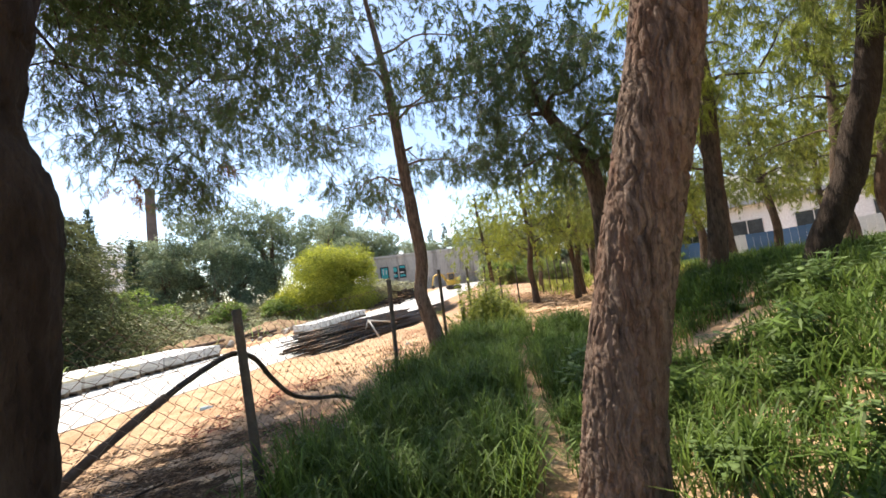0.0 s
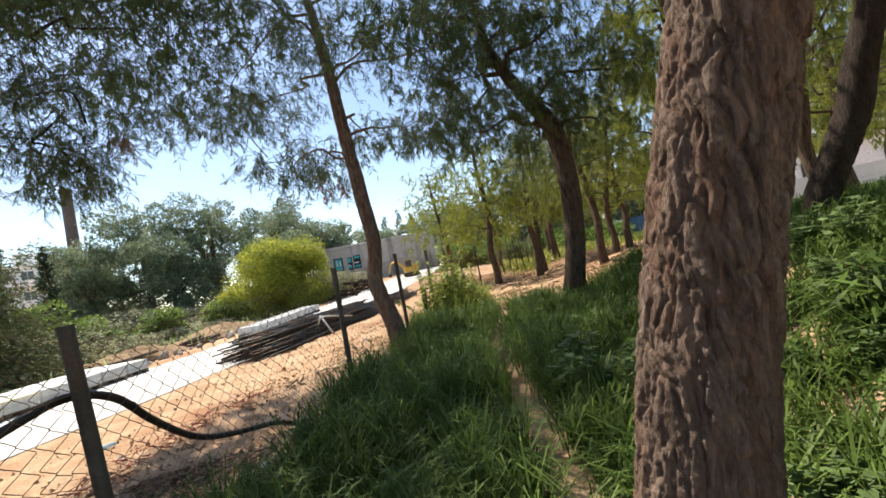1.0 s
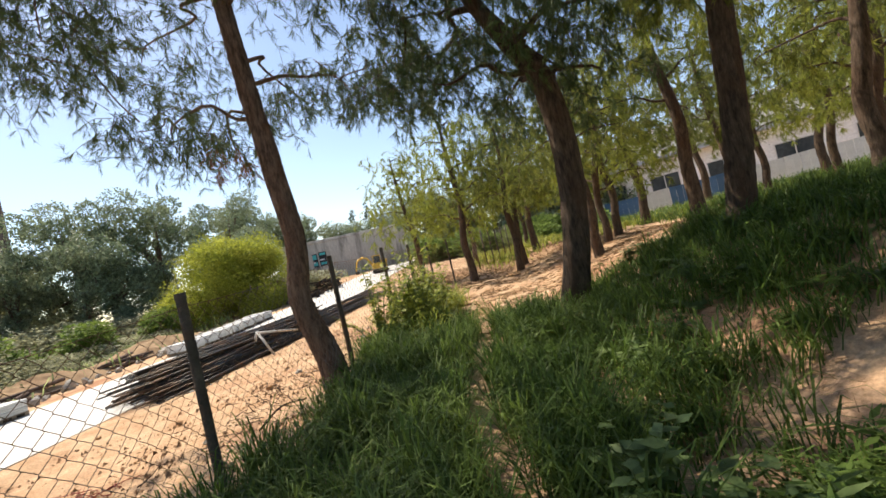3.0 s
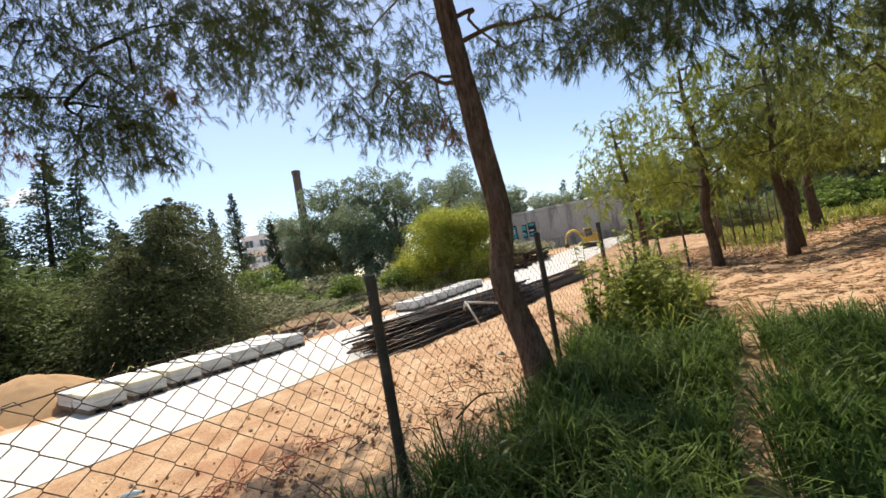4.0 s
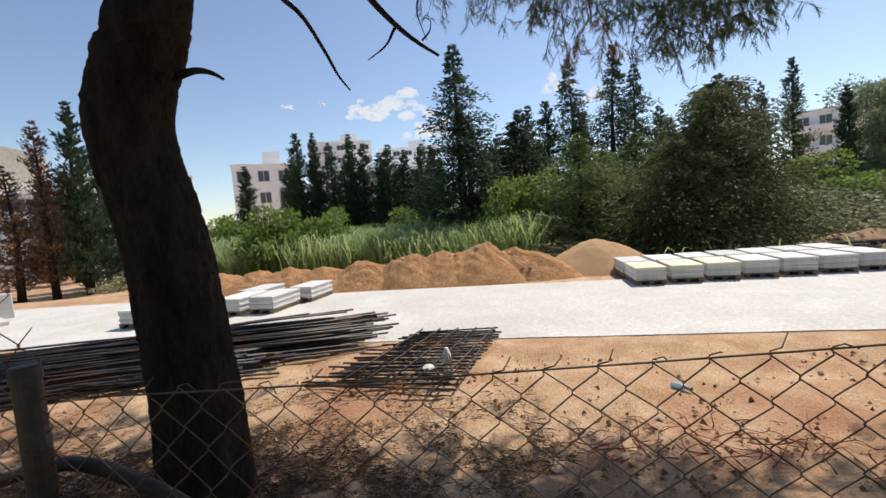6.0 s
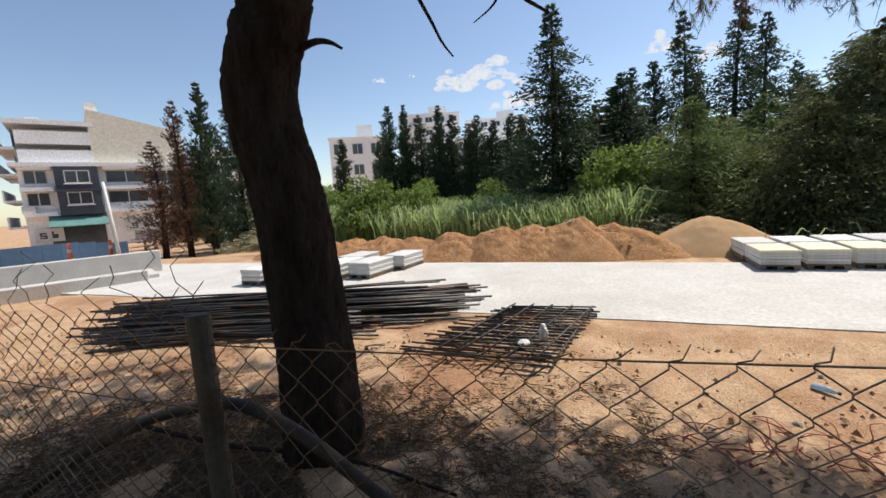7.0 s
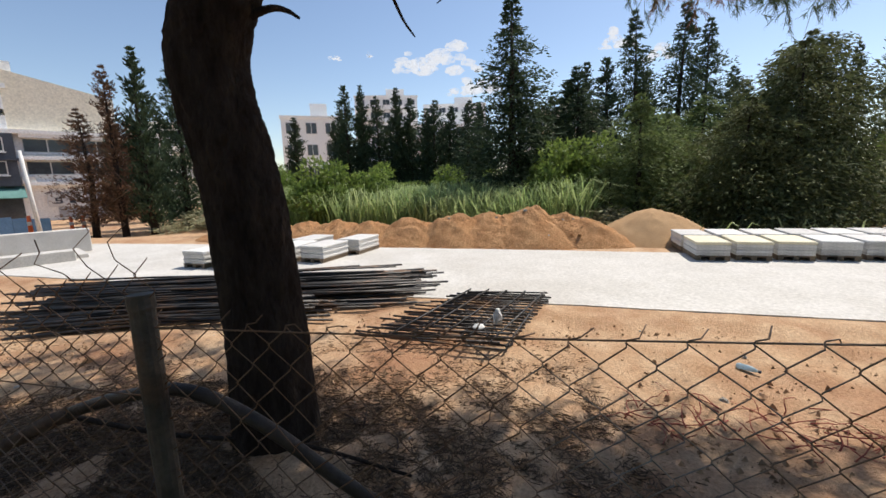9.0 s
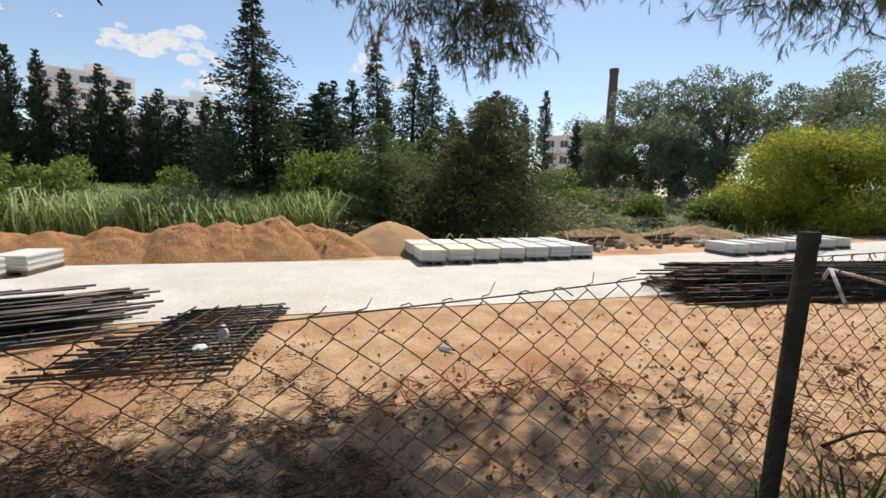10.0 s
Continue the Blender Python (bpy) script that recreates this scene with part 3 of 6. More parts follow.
# ---- trees ----
def bark_trunk(name, pts, radii, mat, parent, rings=90, sides=40, ridge=0.0, cell=0.05, seed=1.0):
    """A tapered trunk with furrowed bark as real relief."""
    line = smooth_line([(*p, r) for p, r in zip(pts, radii)], rings)
    v, f = tube_arrays(line[:, :3], line[:, 3], sides)
    if ridge:
        c = np.repeat(line[:, :3], sides, axis=0)
        out = unit(v - c)
        h = []
        f1 = 1.0 / cell
        for p in v:
            w = noise.noise(Vector((p[0] * 5, p[1] * 5, p[2] * 6 + seed))) * 0.034
            w2 = noise.noise(Vector((p[0] * 17, p[1] * 17, p[2] * 17 - seed))) * 0.010
            q = Vector(((p[0] + w + w2) * f1, (p[1] - w + w2) * f1, p[2] * f1 * 0.13 + seed))
            dist, near = noise.voronoi(q)
            edge = min(1.0, (dist[1] - dist[0]) / 0.22)
            n2 = noise.noise(Vector((p[0] * 75, p[1] * 75, p[2] * 30)))
            n3 = noise.noise(Vector((p[0] * 40, p[1] * 40, p[2] * 95 + seed)))
            h.append(edge * (0.95 + 0.5 * noise.noise(near[0] * 3.1)) - 0.75 + 0.24 * n2 + 0.26 * n3)
        v = v + out * (np.array(h) * ridge)[:, None]
    ob = part(name, mesh_from(name, v, f, mat, True), None, parent)
    return ob, line


def limb_lines(start, direction, length, rng, droop=0.25, r0=0.03, n=9, kink=0.22):
    d = np.array(direction, float)
    d /= np.linalg.norm(d)
    p = np.array(start, float)
    pts = [p.copy()]
    for k in range(n):
        d = d + rng.normal(size=3) * kink * 0.5 + np.array([0, 0, -droop / n])
        d /= np.linalg.norm(d)
        p = p + d * length / n
        pts.append(p.copy())
    return np.array(pts), np.linspace(r0, r0 * 0.25, n + 1)


def along(trunk):
    t = np.array(trunk)
    return lambda z: (float(np.interp(z, t[:, 2], t[:, 0])), float(np.interp(z, t[:, 2], t[:, 1])))


def pine_crown(lobes, rng, twigs=60, tufts=6, count=20, length=0.13, width=0.006, hang=0.9, reach=0.6):
    """Drooping twigs through each lobe (x, y, z, rx, ry, rz) and hanging tufts of needles on them."""
    lines, P, D, W = [], [], [], []
    for lb in lobes:
        # High lobes serve mostly to cast shade: fewer needles, made wider on near pines.
        high = lb[2] > 6.4
        cnt = count // 2 if high else count
        c, rad = np.array(lb[:3], float), np.array(lb[3:6], float)
        vol = float(np.cbrt(rad.prod()))
        for k in range(max(6, int(twigs * vol ** 1.6 * (1.7 if high and width < 0.0052 else 0.85 if 5.6 < lb[2] < 7.3 else 1.0)))):
            q = unit(rng.normal(size=3)) * rng.uniform(0.15, 1.0) ** 0.6
            s = c + q * rad
            d = np.array([q[0], q[1], 0.1]) * 0.7 + rng.normal(size=3) * 0.5
            tw, tr = limb_lines(s, d, rng.uniform(0.5, 1.2) * reach, rng, droop=hang * 1.6, r0=0.006, n=5, kink=0.3)
            lines.append((tw[::2] if len(tw) % 2 else tw[[0, 2, 3, 5]], tr[::2] if len(tr) % 2 else tr[[0, 2, 3, 5]]))
            for j in range(tufts):
                g = rng.uniform(0.1, 1.0) * 5
                i = min(int(g), 4)
                o = tw[i] + (tw[i + 1] - tw[i]) * (g - i)
                ax = unit(tw[i + 1] - tw[i] + np.array([0, 0, -0.4 * hang]) + rng.normal(size=3) * 0.3)
                t = rng.uniform(0, 0.14, cnt)[:, None]
                P.append(o + ax * t)
                W.append(np.full(cnt, width * (3.6 if high and width < 0.015 else 1.0)))
                D.append(ax * 0.9 + rng.normal(size=(cnt, 3)) * 0.38 + np.array([0, 0, -0.35 * hang]))
    P, D = np.concatenate(P), np.concatenate(D)
    return lines, needles(P, D, length * rng.uniform(0.6, 1.25, len(P)), np.concatenate(W))


def pine(name, label, trunk, radii, lobes, seed, mat=M_BARK, needle=M_NEEDLE, rings=70, sides=28, ridge=0.012, twigs=60, tufts=6, count=20, length=0.13, width=0.006, hang=0.9, reach=0.6, group="pines of the grove", cell=0.05, limb_r=0.04, dry=(), fork=2.0):
    """A pine: furrowed trunk, a limb to each lobe of the crown, twigs and needles. dry: lobes of dead brown needles."""
    rng = np.random.default_rng(seed)
    th = thing(name, label, "tree", group=group)
    _, line = bark_trunk("trunk", trunk, radii, mat, th, rings, sides, ridge, cell, seed)
    at = along(trunk)
    ztop = trunk[-1][2]
    placed = []
    for lb in sorted(lobes, key=lambda q: math.hypot(q[0] - at(q[2])[0], q[1] - at(q[2])[1])):
        c = np.array(lb[:3], float)
        far = math.hypot(c[0] - at(c[2])[0], c[1] - at(c[2])[1])
        z = min(ztop - 0.1, max(trunk[0][2] + fork, c[2] - 0.25 * far + 0.2))
        x, y = at(z)
        s, r0 = np.array([x, y, z]), limb_r
        # a limb forks from a nearer one where there is one, else from the trunk
        near = min(placed, key=lambda q: np.linalg.norm(q - c)) if placed else None
        if near is not None and np.linalg.norm(near - c) < 0.7 * np.linalg.norm(s - c):
            s, r0 = near, limb_r * 0.42
            far = np.linalg.norm(near - c)
        placed.append(c)
        mid = (s + c) / 2 + np.array([0, 0, 0.12 * far]) + rng.normal(size=3) * 0.08 * far
        q = s * 0.75 + c * 0.25 + rng.normal(size=3) * 0.05 * far + np.array([0, 0, 0.05 * far])
        pts = smooth_line([s, q, mid, c + rng.normal(size=3) * 0.1, c + (c - s) * 0.12 - np.array([0, 0, 0.15])], 14)
        part("limb", tubes_mesh("limb", [(pts, np.linspace(r0, 0.006, 14))], mat, 7), None, th)
    tl, nd = pine_crown(lobes, rng, twigs, tufts, count, length, width, hang, reach)
    crown = part("crown", fast_mesh("crown", nd, 3, needle), None, th)
    tagged(part("twig_spray", tubes_mesh("twig_spray", tl, M_TWIG, 3), None, crown), kind="stuff")
    if dry:
        tl, nd = pine_crown(dry, rng, twigs, tufts, count, length, width, 1.2, 0.35)
        part("dead_spray", fast_mesh("dead_spray", nd, 3, M_NEEDLE_B), None, th, "withered rust-brown needles")
    return th


# the pine beyond the fence, its crown shade put into the bark colour
T1 = [(-3.20, 2.69, -0.15), (-3.20, 2.69, 0.3), (-3.20, 2.69, 0.8), (-3.20, 2.665, 1.3), (-3.20, 2.64, 1.7), (-3.20, 2.59, 2.05), (-3.20, 2.525, 2.35), (-3.20, 2.50, 2.62), (-3.20, 2.56, 2.87), (-3.20, 2.65, 3.1), (-3.19, 2.74, 3.4), (-3.1, 2.92, 4.2), (-2.9, 3.05, 5.6), (-2.6, 3.1, 8.6)]
_r = np.random.default_rng(21)
# Many lobes above 6 m are out of view, added to shade the ground.
L1 = [(-4.2, 7.3, 4.5, 0.9, 0.9, 0.5), (-4.9, 6.2, 4.6, 0.9, 0.9, 0.5), (-3.7, 5.9, 4.9, 0.9, 0.9, 0.5), (-4.5, 4.9, 4.9, 0.9, 0.8, 0.5), (-5.6, 5.2, 5.0, 0.9, 0.9, 0.5), (-3.4, 7.2, 5.7, 0.9, 0.9, 0.5), (-5.4, 7.6, 5.3, 1.0, 0.9, 0.5),
      (-5.2, 3.4, 6.2, 1.0, 1.0, 0.6), (-4.5, 8.6, 5.8, 1.1, 1.0, 0.6), (-4.6, 5.4, 7.2, 1.5, 1.5, 0.8), (-2.8, 3.2, 7.8, 1.3, 1.3, 0.8), (-4.8, 5.6, 7.9, 1.7, 1.7, 0.7), (-5.7, 6.8, 8.0, 1.5, 1.5, 0.7), (-4.4, 4.1, 7.6, 1.5, 1.5, 0.7), (-4.5, 5.2, 8.6, 1.4, 1.4, 0.7), (-5.9, 4.8, 8.2, 1.5, 1.5, 0.7), (-6.0, 4.4, 7.0, 1.2, 1.2, 0.7), (-5.4, 7.0, 7.0, 1.5, 1.5, 0.7), (-4.5, 7.35, 3.75, 0.55, 0.55, 0.35), (-4.5, 7.2, 4.1, 0.5, 0.5, 0.4), (-4.4, 7.35, 3.85, 0.36, 0.36, 0.3), (-4.6, 7.05, 3.7, 0.34, 0.34, 0.3), (-4.45, 7.2, 3.9, 0.4, 0.4, 0.4), (-5.0, 6.3, 4.1, 0.5, 0.5, 0.35), (-4.75, 5.7, 4.4, 0.6, 0.6, 0.4), (-4.6, 6.8, 4.1, 0.45, 0.45, 0.4), (-5.3, 5.6, 6.0, 1.2, 1.2, 0.5), (-5.0, 5.0, 6.4, 1.2, 1.2, 0.5), (-5.0, 4.0, 6.8, 1.3, 1.3, 0.6), (-4.6, 6.4, 6.6, 1.3, 1.3, 0.6), (-6.4, 5.8, 7.4, 1.3, 1.3, 0.6), (-4.2, 7.6, 7.6, 1.4, 1.4, 0.6), (-3.6, 1.0, 7.2, 1.6, 1.6, 0.7), (-2.2, 0.2, 7.6, 1.6, 1.6, 0.7), (-4.6, -0.6, 7.4, 1.6, 1.6, 0.7), (-5.2, 1.8, 7.6, 1.6, 1.6, 0.7), (-3.0, -1.8, 7.6, 1.6, 1.6, 0.7), (-6.2, 0.6, 7.8, 1.5, 1.5, 0.7), (-6.8, 3.4, 7.4, 1.5, 1.5, 0.7), (-7.2, 4.8, 7.2, 1.5, 1.5, 0.7), (-6.6, 2.0, 7.6, 1.4, 1.4, 0.7)]
pine("pine_tree", "pine with a crooked trunk behind the fence, bark darkened as in shade", T1, [0.33, 0.28, 0.265, 0.252, 0.245, 0.238, 0.232, 0.234, 0.234, 0.222, 0.212, 0.17, 0.13, 0.05], L1, 31, M_BARK_D, rings=190, sides=72, ridge=0.020, twigs=88, tufts=8, count=22, length=0.09, width=0.005, limb_r=0.045, fork=4.9,
     dry=[(-4.85, 6.35, 3.72, 0.2, 0.2, 0.22), (-3.75, 7.5, 4.3, 0.15, 0.15, 0.12)])
for pts, r in (([(-3.2, 2.74, 2.84), (-3.22, 2.90, 2.90), (-3.26, 2.99, 2.9), (-3.28, 3.06, 2.86)], 0.03),
               ([(-5.29, 2.98, 4.4), (-5.34, 3.17, 4.22), (-5.39, 3.37, 3.85), (-5.41, 3.49, 3.59), (-5.43, 3.61, 3.42)], 0.03),
               ([(-5.01, 3.51, 4.86), (-5.05, 3.76, 4.5), (-5.07, 3.97, 4.22), (-5.09, 4.2, 3.97), (-5.09, 4.42, 3.78), (-5.09, 4.64, 3.63)], 0.05),
               ([(-5.09, 4.18, 3.94), (-5.08, 4.07, 3.76), (-5.06, 3.87, 3.61)], 0.018),
               ([(-5.09, 4.47, 3.8), (-5.09, 4.56, 3.9), (-5.09, 4.58, 4.02)], 0.012),
               ([(-5.09, 4.46, 4.25), (-5.09, 4.44, 4.07), (-5.09, 4.52, 3.8)], 0.012)):
    _st = thing("dead_branch", "bare dead grey-brown branch of the pine", "branch")
    part("stick", tubes_mesh("stick", [(smooth_line(pts, 12), np.linspace(r, r * 0.3, 12))], M_BARK_D, 8), None, _st)

# the slender leaning pine at the fence
T2 = [(-0.38, 8.50, 0.0), (-0.43, 8.50, 0.35), (-0.47, 8.50, 0.65), (-0.54, 8.50, 0.92), (-0.61, 8.50, 1.18), (-0.65, 8.50, 1.45), (-0.61, 8.50, 1.72), (-0.56, 8.50, 2.0), (-0.56, 8.50, 2.35), (-0.615, 8.49, 2.9), (-0.64, 8.48, 3.35), (-0.70, 8.47, 4.0), (-0.75, 8.45, 4.9), (-0.82, 8.44, 5.8), (-0.92, 8.43, 6.7), (-1.2, 8.4, 8.6)]
# The last, highest lobes are added to throw shade on bank and site.
L2 = [(-1.6, 8.6, 3.75, 0.7, 0.7, 0.45), (-2.3, 9.2, 4.2, 0.8, 0.8, 0.45), (-1.2, 9.6, 3.9, 0.8, 0.8, 0.45), (0.4, 8.9, 4.2, 0.75, 0.75, 0.4), (0.9, 9.8, 4.5, 0.8, 0.8, 0.45), (-0.2, 10.0, 4.6, 0.9, 0.8, 0.45), (-2.2, 7.6, 4.7, 0.8, 0.8, 0.45), (-3.1, 8.6, 5.0, 0.9, 0.9, 0.5), (0.2, 7.4, 5.2, 0.9, 0.9, 0.5), (-1.4, 7.2, 5.4, 1.0, 1.0, 0.5),
      (1.4, 8.6, 5.4, 0.9, 0.9, 0.5), (-2.3, 9.9, 5.6, 1.2, 1.2, 0.6), (-0.6, 9.0, 6.2, 1.3, 1.3, 0.7), (-2.4, 8.0, 6.6, 1.3, 1.3, 0.7), (0.7, 8.4, 6.8, 1.2, 1.2, 0.7), (-1.2, 8.4, 8.2, 1.4, 1.4, 0.8), (-3.4, 10.4, 6.0, 1.0, 1.0, 0.5), (-1.5, 7.3, 6.0, 1.2, 1.2, 0.5), (-2.4, 6.9, 6.3, 1.1, 1.1, 0.5), (-4.3, 9.6, 5.6, 1.1, 1.1, 0.5), (-5.2, 9.0, 6.0, 1.1, 1.1, 0.5), (-3.6, 9.0, 6.4, 1.1, 1.1, 0.5), (-4.6, 9.2, 6.8, 1.5, 1.5, 0.6), (-3.4, 8.4, 7.4, 1.5, 1.5, 0.6), (-5.6, 8.2, 7.4, 1.5, 1.5, 0.6)]
pine("pine_tree", "slender brown pine leaning beside a fence post", T2, [0.20, 0.175, 0.16, 0.15, 0.14, 0.135, 0.13, 0.125, 0.125, 0.128, 0.122, 0.115, 0.105, 0.09, 0.07, 0.03], L2, 32, M_BARK, rings=160, sides=48, ridge=0.012, twigs=84, tufts=8, count=20, cell=0.04, limb_r=0.03, length=0.10, width=0.0055,
     dry=[(-1.0, 8.5, 3.3, 0.15, 0.15, 0.15)])

# the thick furrowed pine beside the path
T3 = [(0.81, 2.54, -0.05), (0.85, 2.52, 0.3), (0.92, 2.49, 0.8), (1.10, 2.42, 1.6), (1.29, 2.30, 2.4), (1.43, 2.22, 3.1), (1.62, 2.14, 4.4), (1.9, 2.1, 7.0)]
# The last five lobes are overhead and unseen, added to hold back sky light.
L3 = [(2.8, 3.2, 5.4, 1.2, 1.2, 0.6), (2.8, 1.6, 5.6, 1.3, 1.3, 0.6), (2.4, 2.2, 7.0, 1.5, 1.5, 0.8), (3.6, 3.6, 5.9, 1.3, 1.3, 0.6), (1.0, 0.6, 6.4, 1.3, 1.3, 0.6), (2.0, 3.6, 6.3, 1.5, 1.5, 0.6), (0.3, 2.6, 6.9, 1.4, 1.4, 0.6), (3.6, 2.2, 6.7, 1.6, 1.6, 0.6), (2.4, 0.2, 6.2, 1.5, 1.5, 0.6), (4.2, 1.0, 6.3, 1.5, 1.5, 0.6)]
pine("pine_tree", "thick pine with deeply furrowed grey-brown bark beside the path", T3, [0.28, 0.243, 0.223, 0.213, 0.205, 0.19, 0.16, 0.06], L3, 33, M_BARK, rings=520, sides=220, ridge=0.021, cell=0.043, twigs=45)

# the near pine at the start of the walk
T4 = [(-1.53, 1.24, -0.1), (-1.52, 1.245, 1.0), (-1.507, 1.255, 1.5), (-1.497, 1.26, 1.85), (-1.51, 1.253, 2.0), (-1.54, 1.232, 2.15), (-1.553, 1.22, 2.3), (-1.534, 1.236, 2.53), (-1.523, 1.245, 2.8), (-1.6, 1.2, 4), (-1.7, 1.3, 7)]
L4 = [(-2.0, 0.2, 6.9, 1.1, 1.1, 0.6), (-1.9, 1.4, 7.0, 1.3, 1.3, 0.8)]
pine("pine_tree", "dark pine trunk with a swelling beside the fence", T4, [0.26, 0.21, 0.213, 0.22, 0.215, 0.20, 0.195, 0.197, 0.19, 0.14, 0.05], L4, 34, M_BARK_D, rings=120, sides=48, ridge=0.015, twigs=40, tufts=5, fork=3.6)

# the forked pine ahead
TA = [(3.05, 9.17, 0.1), (3.12, 9.14, 0.35), (3.32, 9.05, 1.3), (3.43, 8.99, 2.3), (3.43, 8.99, 3.1), (3.33, 9.04, 3.85), (2.98, 9.2, 4.6), (2.6, 9.33, 5.4), (2.4, 9.4, 6.2), (2.3, 9.5, 7.6)]
LA = [(1.6, 9.6, 5.2, 1.1, 1.1, 0.6), (2.2, 8.4, 6.2, 1.3, 1.3, 0.7), (3.0, 9.8, 6.6, 1.4, 1.4, 0.7), (0.9, 9.2, 6.5, 1.2, 1.2, 0.6), (3.3, 8.0, 5.4, 1.1, 1.1, 0.6), (4.2, 9.2, 3.7, 0.9, 0.9, 0.5), (1.9, 9.0, 4.1, 1.0, 1.0, 0.5), (1.4, 10.2, 4.4, 1.0, 1.0, 0.5), (2.6, 8.0, 4.3, 1.0, 1.0, 0.5), (3.9, 9.6, 4.4, 1.1, 1.1, 0.6), (3.4, 10.6, 4.1, 1.1, 1.1, 0.6), (4.4, 8.4, 4.6, 1.1, 1.1, 0.6), (2.4, 9.6, 5.4, 1.4, 1.4, 0.7), (1.2, 8.4, 5.6, 1.2, 1.2, 0.6), (3.6, 8.8, 6.0, 1.5, 1.5, 0.7), (2.3, 9.4, 7.4, 1.6, 1.6, 0.9), (4.8, 10.0, 5.6, 1.3, 1.3, 0.7), (2.2, 11.0, 5.4, 1.3, 1.3, 0.6)]
pine("pine_tree", "forked brown pine with a dense hanging crown", TA, [0.26, 0.22, 0.20, 0.195, 0.19, 0.175, 0.145, 0.115, 0.09, 0.04], LA, 35, M_BARK_SHADE, M_NEEDLE, twigs=62, tufts=6, count=20, length=0.16, width=0.009, limb_r=0.06)

# two pines on the bank
TD = [(4.95, 7.89, 0.65), (4.98, 7.87, 1.0), (5.07, 7.79, 1.8), (5.13, 7.73, 2.6), (5.18, 7.69, 3.5), (5.22, 7.65, 4.3), (5.24, 7.63, 5.0), (5.1, 7.6, 7.5)]
LD = [(4.4, 7.0, 4.5, 1.1, 1.1, 0.5), (5.8, 7.0, 4.6, 1.1, 1.1, 0.5), (5.6, 8.6, 4.4, 1.2, 1.2, 0.6), (4.4, 8.4, 5.2, 1.2, 1.2, 0.6), (6.2, 8.0, 5.6, 1.3, 1.3, 0.6), (5.1, 7.6, 7.0, 1.7, 1.7, 0.9), (4.0, 6.2, 5.8, 1.3, 1.3, 0.6), (6.6, 6.2, 5.4, 1.3, 1.3, 0.6)]
pine("pine_tree", "upright brown pine on the weedy bank", TD, [0.22, 0.18, 0.165, 0.155, 0.15, 0.14, 0.13, 0.05], LD, 36, M_BARK_SHADE, M_NEEDLE_Y, twigs=38, length=0.17, width=0.010)
TE = [(4.72, 5.44, 0.6), (4.73, 5.43, 1.0), (4.77, 5.37, 1.4), (4.86, 5.23, 1.75), (4.93, 5.11, 2.05), (4.98, 5.0, 2.3), (5.04, 4.9, 2.75), (5.2, 4.7, 3.7), (5.4, 4.4, 6.5)]
LE = [(6.0, 5.2, 4.2, 1.2, 1.2, 0.6), (5.6, 3.6, 4.4, 1.2, 1.2, 0.6), (4.6, 4.4, 4.8, 1.1, 1.1, 0.5), (6.6, 4.2, 5.2, 1.3, 1.3, 0.6), (5.4, 4.4, 6.2, 1.6, 1.6, 0.8), (5.2, 5.8, 5.4, 1.2, 1.2, 0.6)]
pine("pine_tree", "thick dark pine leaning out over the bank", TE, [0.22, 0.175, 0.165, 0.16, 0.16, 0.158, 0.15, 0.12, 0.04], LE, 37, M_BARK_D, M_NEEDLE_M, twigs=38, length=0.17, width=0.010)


# other pines of the grove: three built, the rest copied
def grove_pine(seed, needle, h=7.0, lean=0.5, low=2.4, r=0.17, spread=2.3):
    rng = np.random.default_rng(seed)
    tr = [(0, 0, -0.15), (0.04, 0.02, 0.7), (-0.10 * lean, 0.06, 1.6), (0.15 * lean, -0.05, 2.8), (0.45 * lean, 0.1, 4.2), (0.6 * lean, 0.2, 5.6), (0.7 * lean, 0.2, h)]
    rad = [r * 1.2, r, r * 0.9, r * 0.8, r * 0.62, r * 0.45, 0.03]
    lobes = []
    for k in range(14):
        a, z = k * 2.4 + rng.uniform(-0.4, 0.4), low + 0.5 + (h - low - 0.5) * (k + 0.5) / 14
        q = 1.05 * spread * (1.0 - 0.5 * (z - low) / (h - low)) * rng.uniform(0.45, 1.0)
        lobes.append((0.4 * lean + math.cos(a) * q, math.sin(a) * q, z, 1.0, 1.0, 0.55))
    return pine("pine_tree", "pine with a bare trunk and dense drooping crown", tr, rad, lobes, seed, M_BARK_SHADE, needle, rings=40, sides=14, ridge=0.012, twigs=32, tufts=5, count=13, length=0.21, width=0.018, reach=0.75)


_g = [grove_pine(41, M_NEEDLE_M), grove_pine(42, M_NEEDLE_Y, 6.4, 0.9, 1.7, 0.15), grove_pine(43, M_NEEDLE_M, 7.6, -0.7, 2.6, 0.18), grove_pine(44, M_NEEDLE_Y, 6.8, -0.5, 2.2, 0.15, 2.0)]
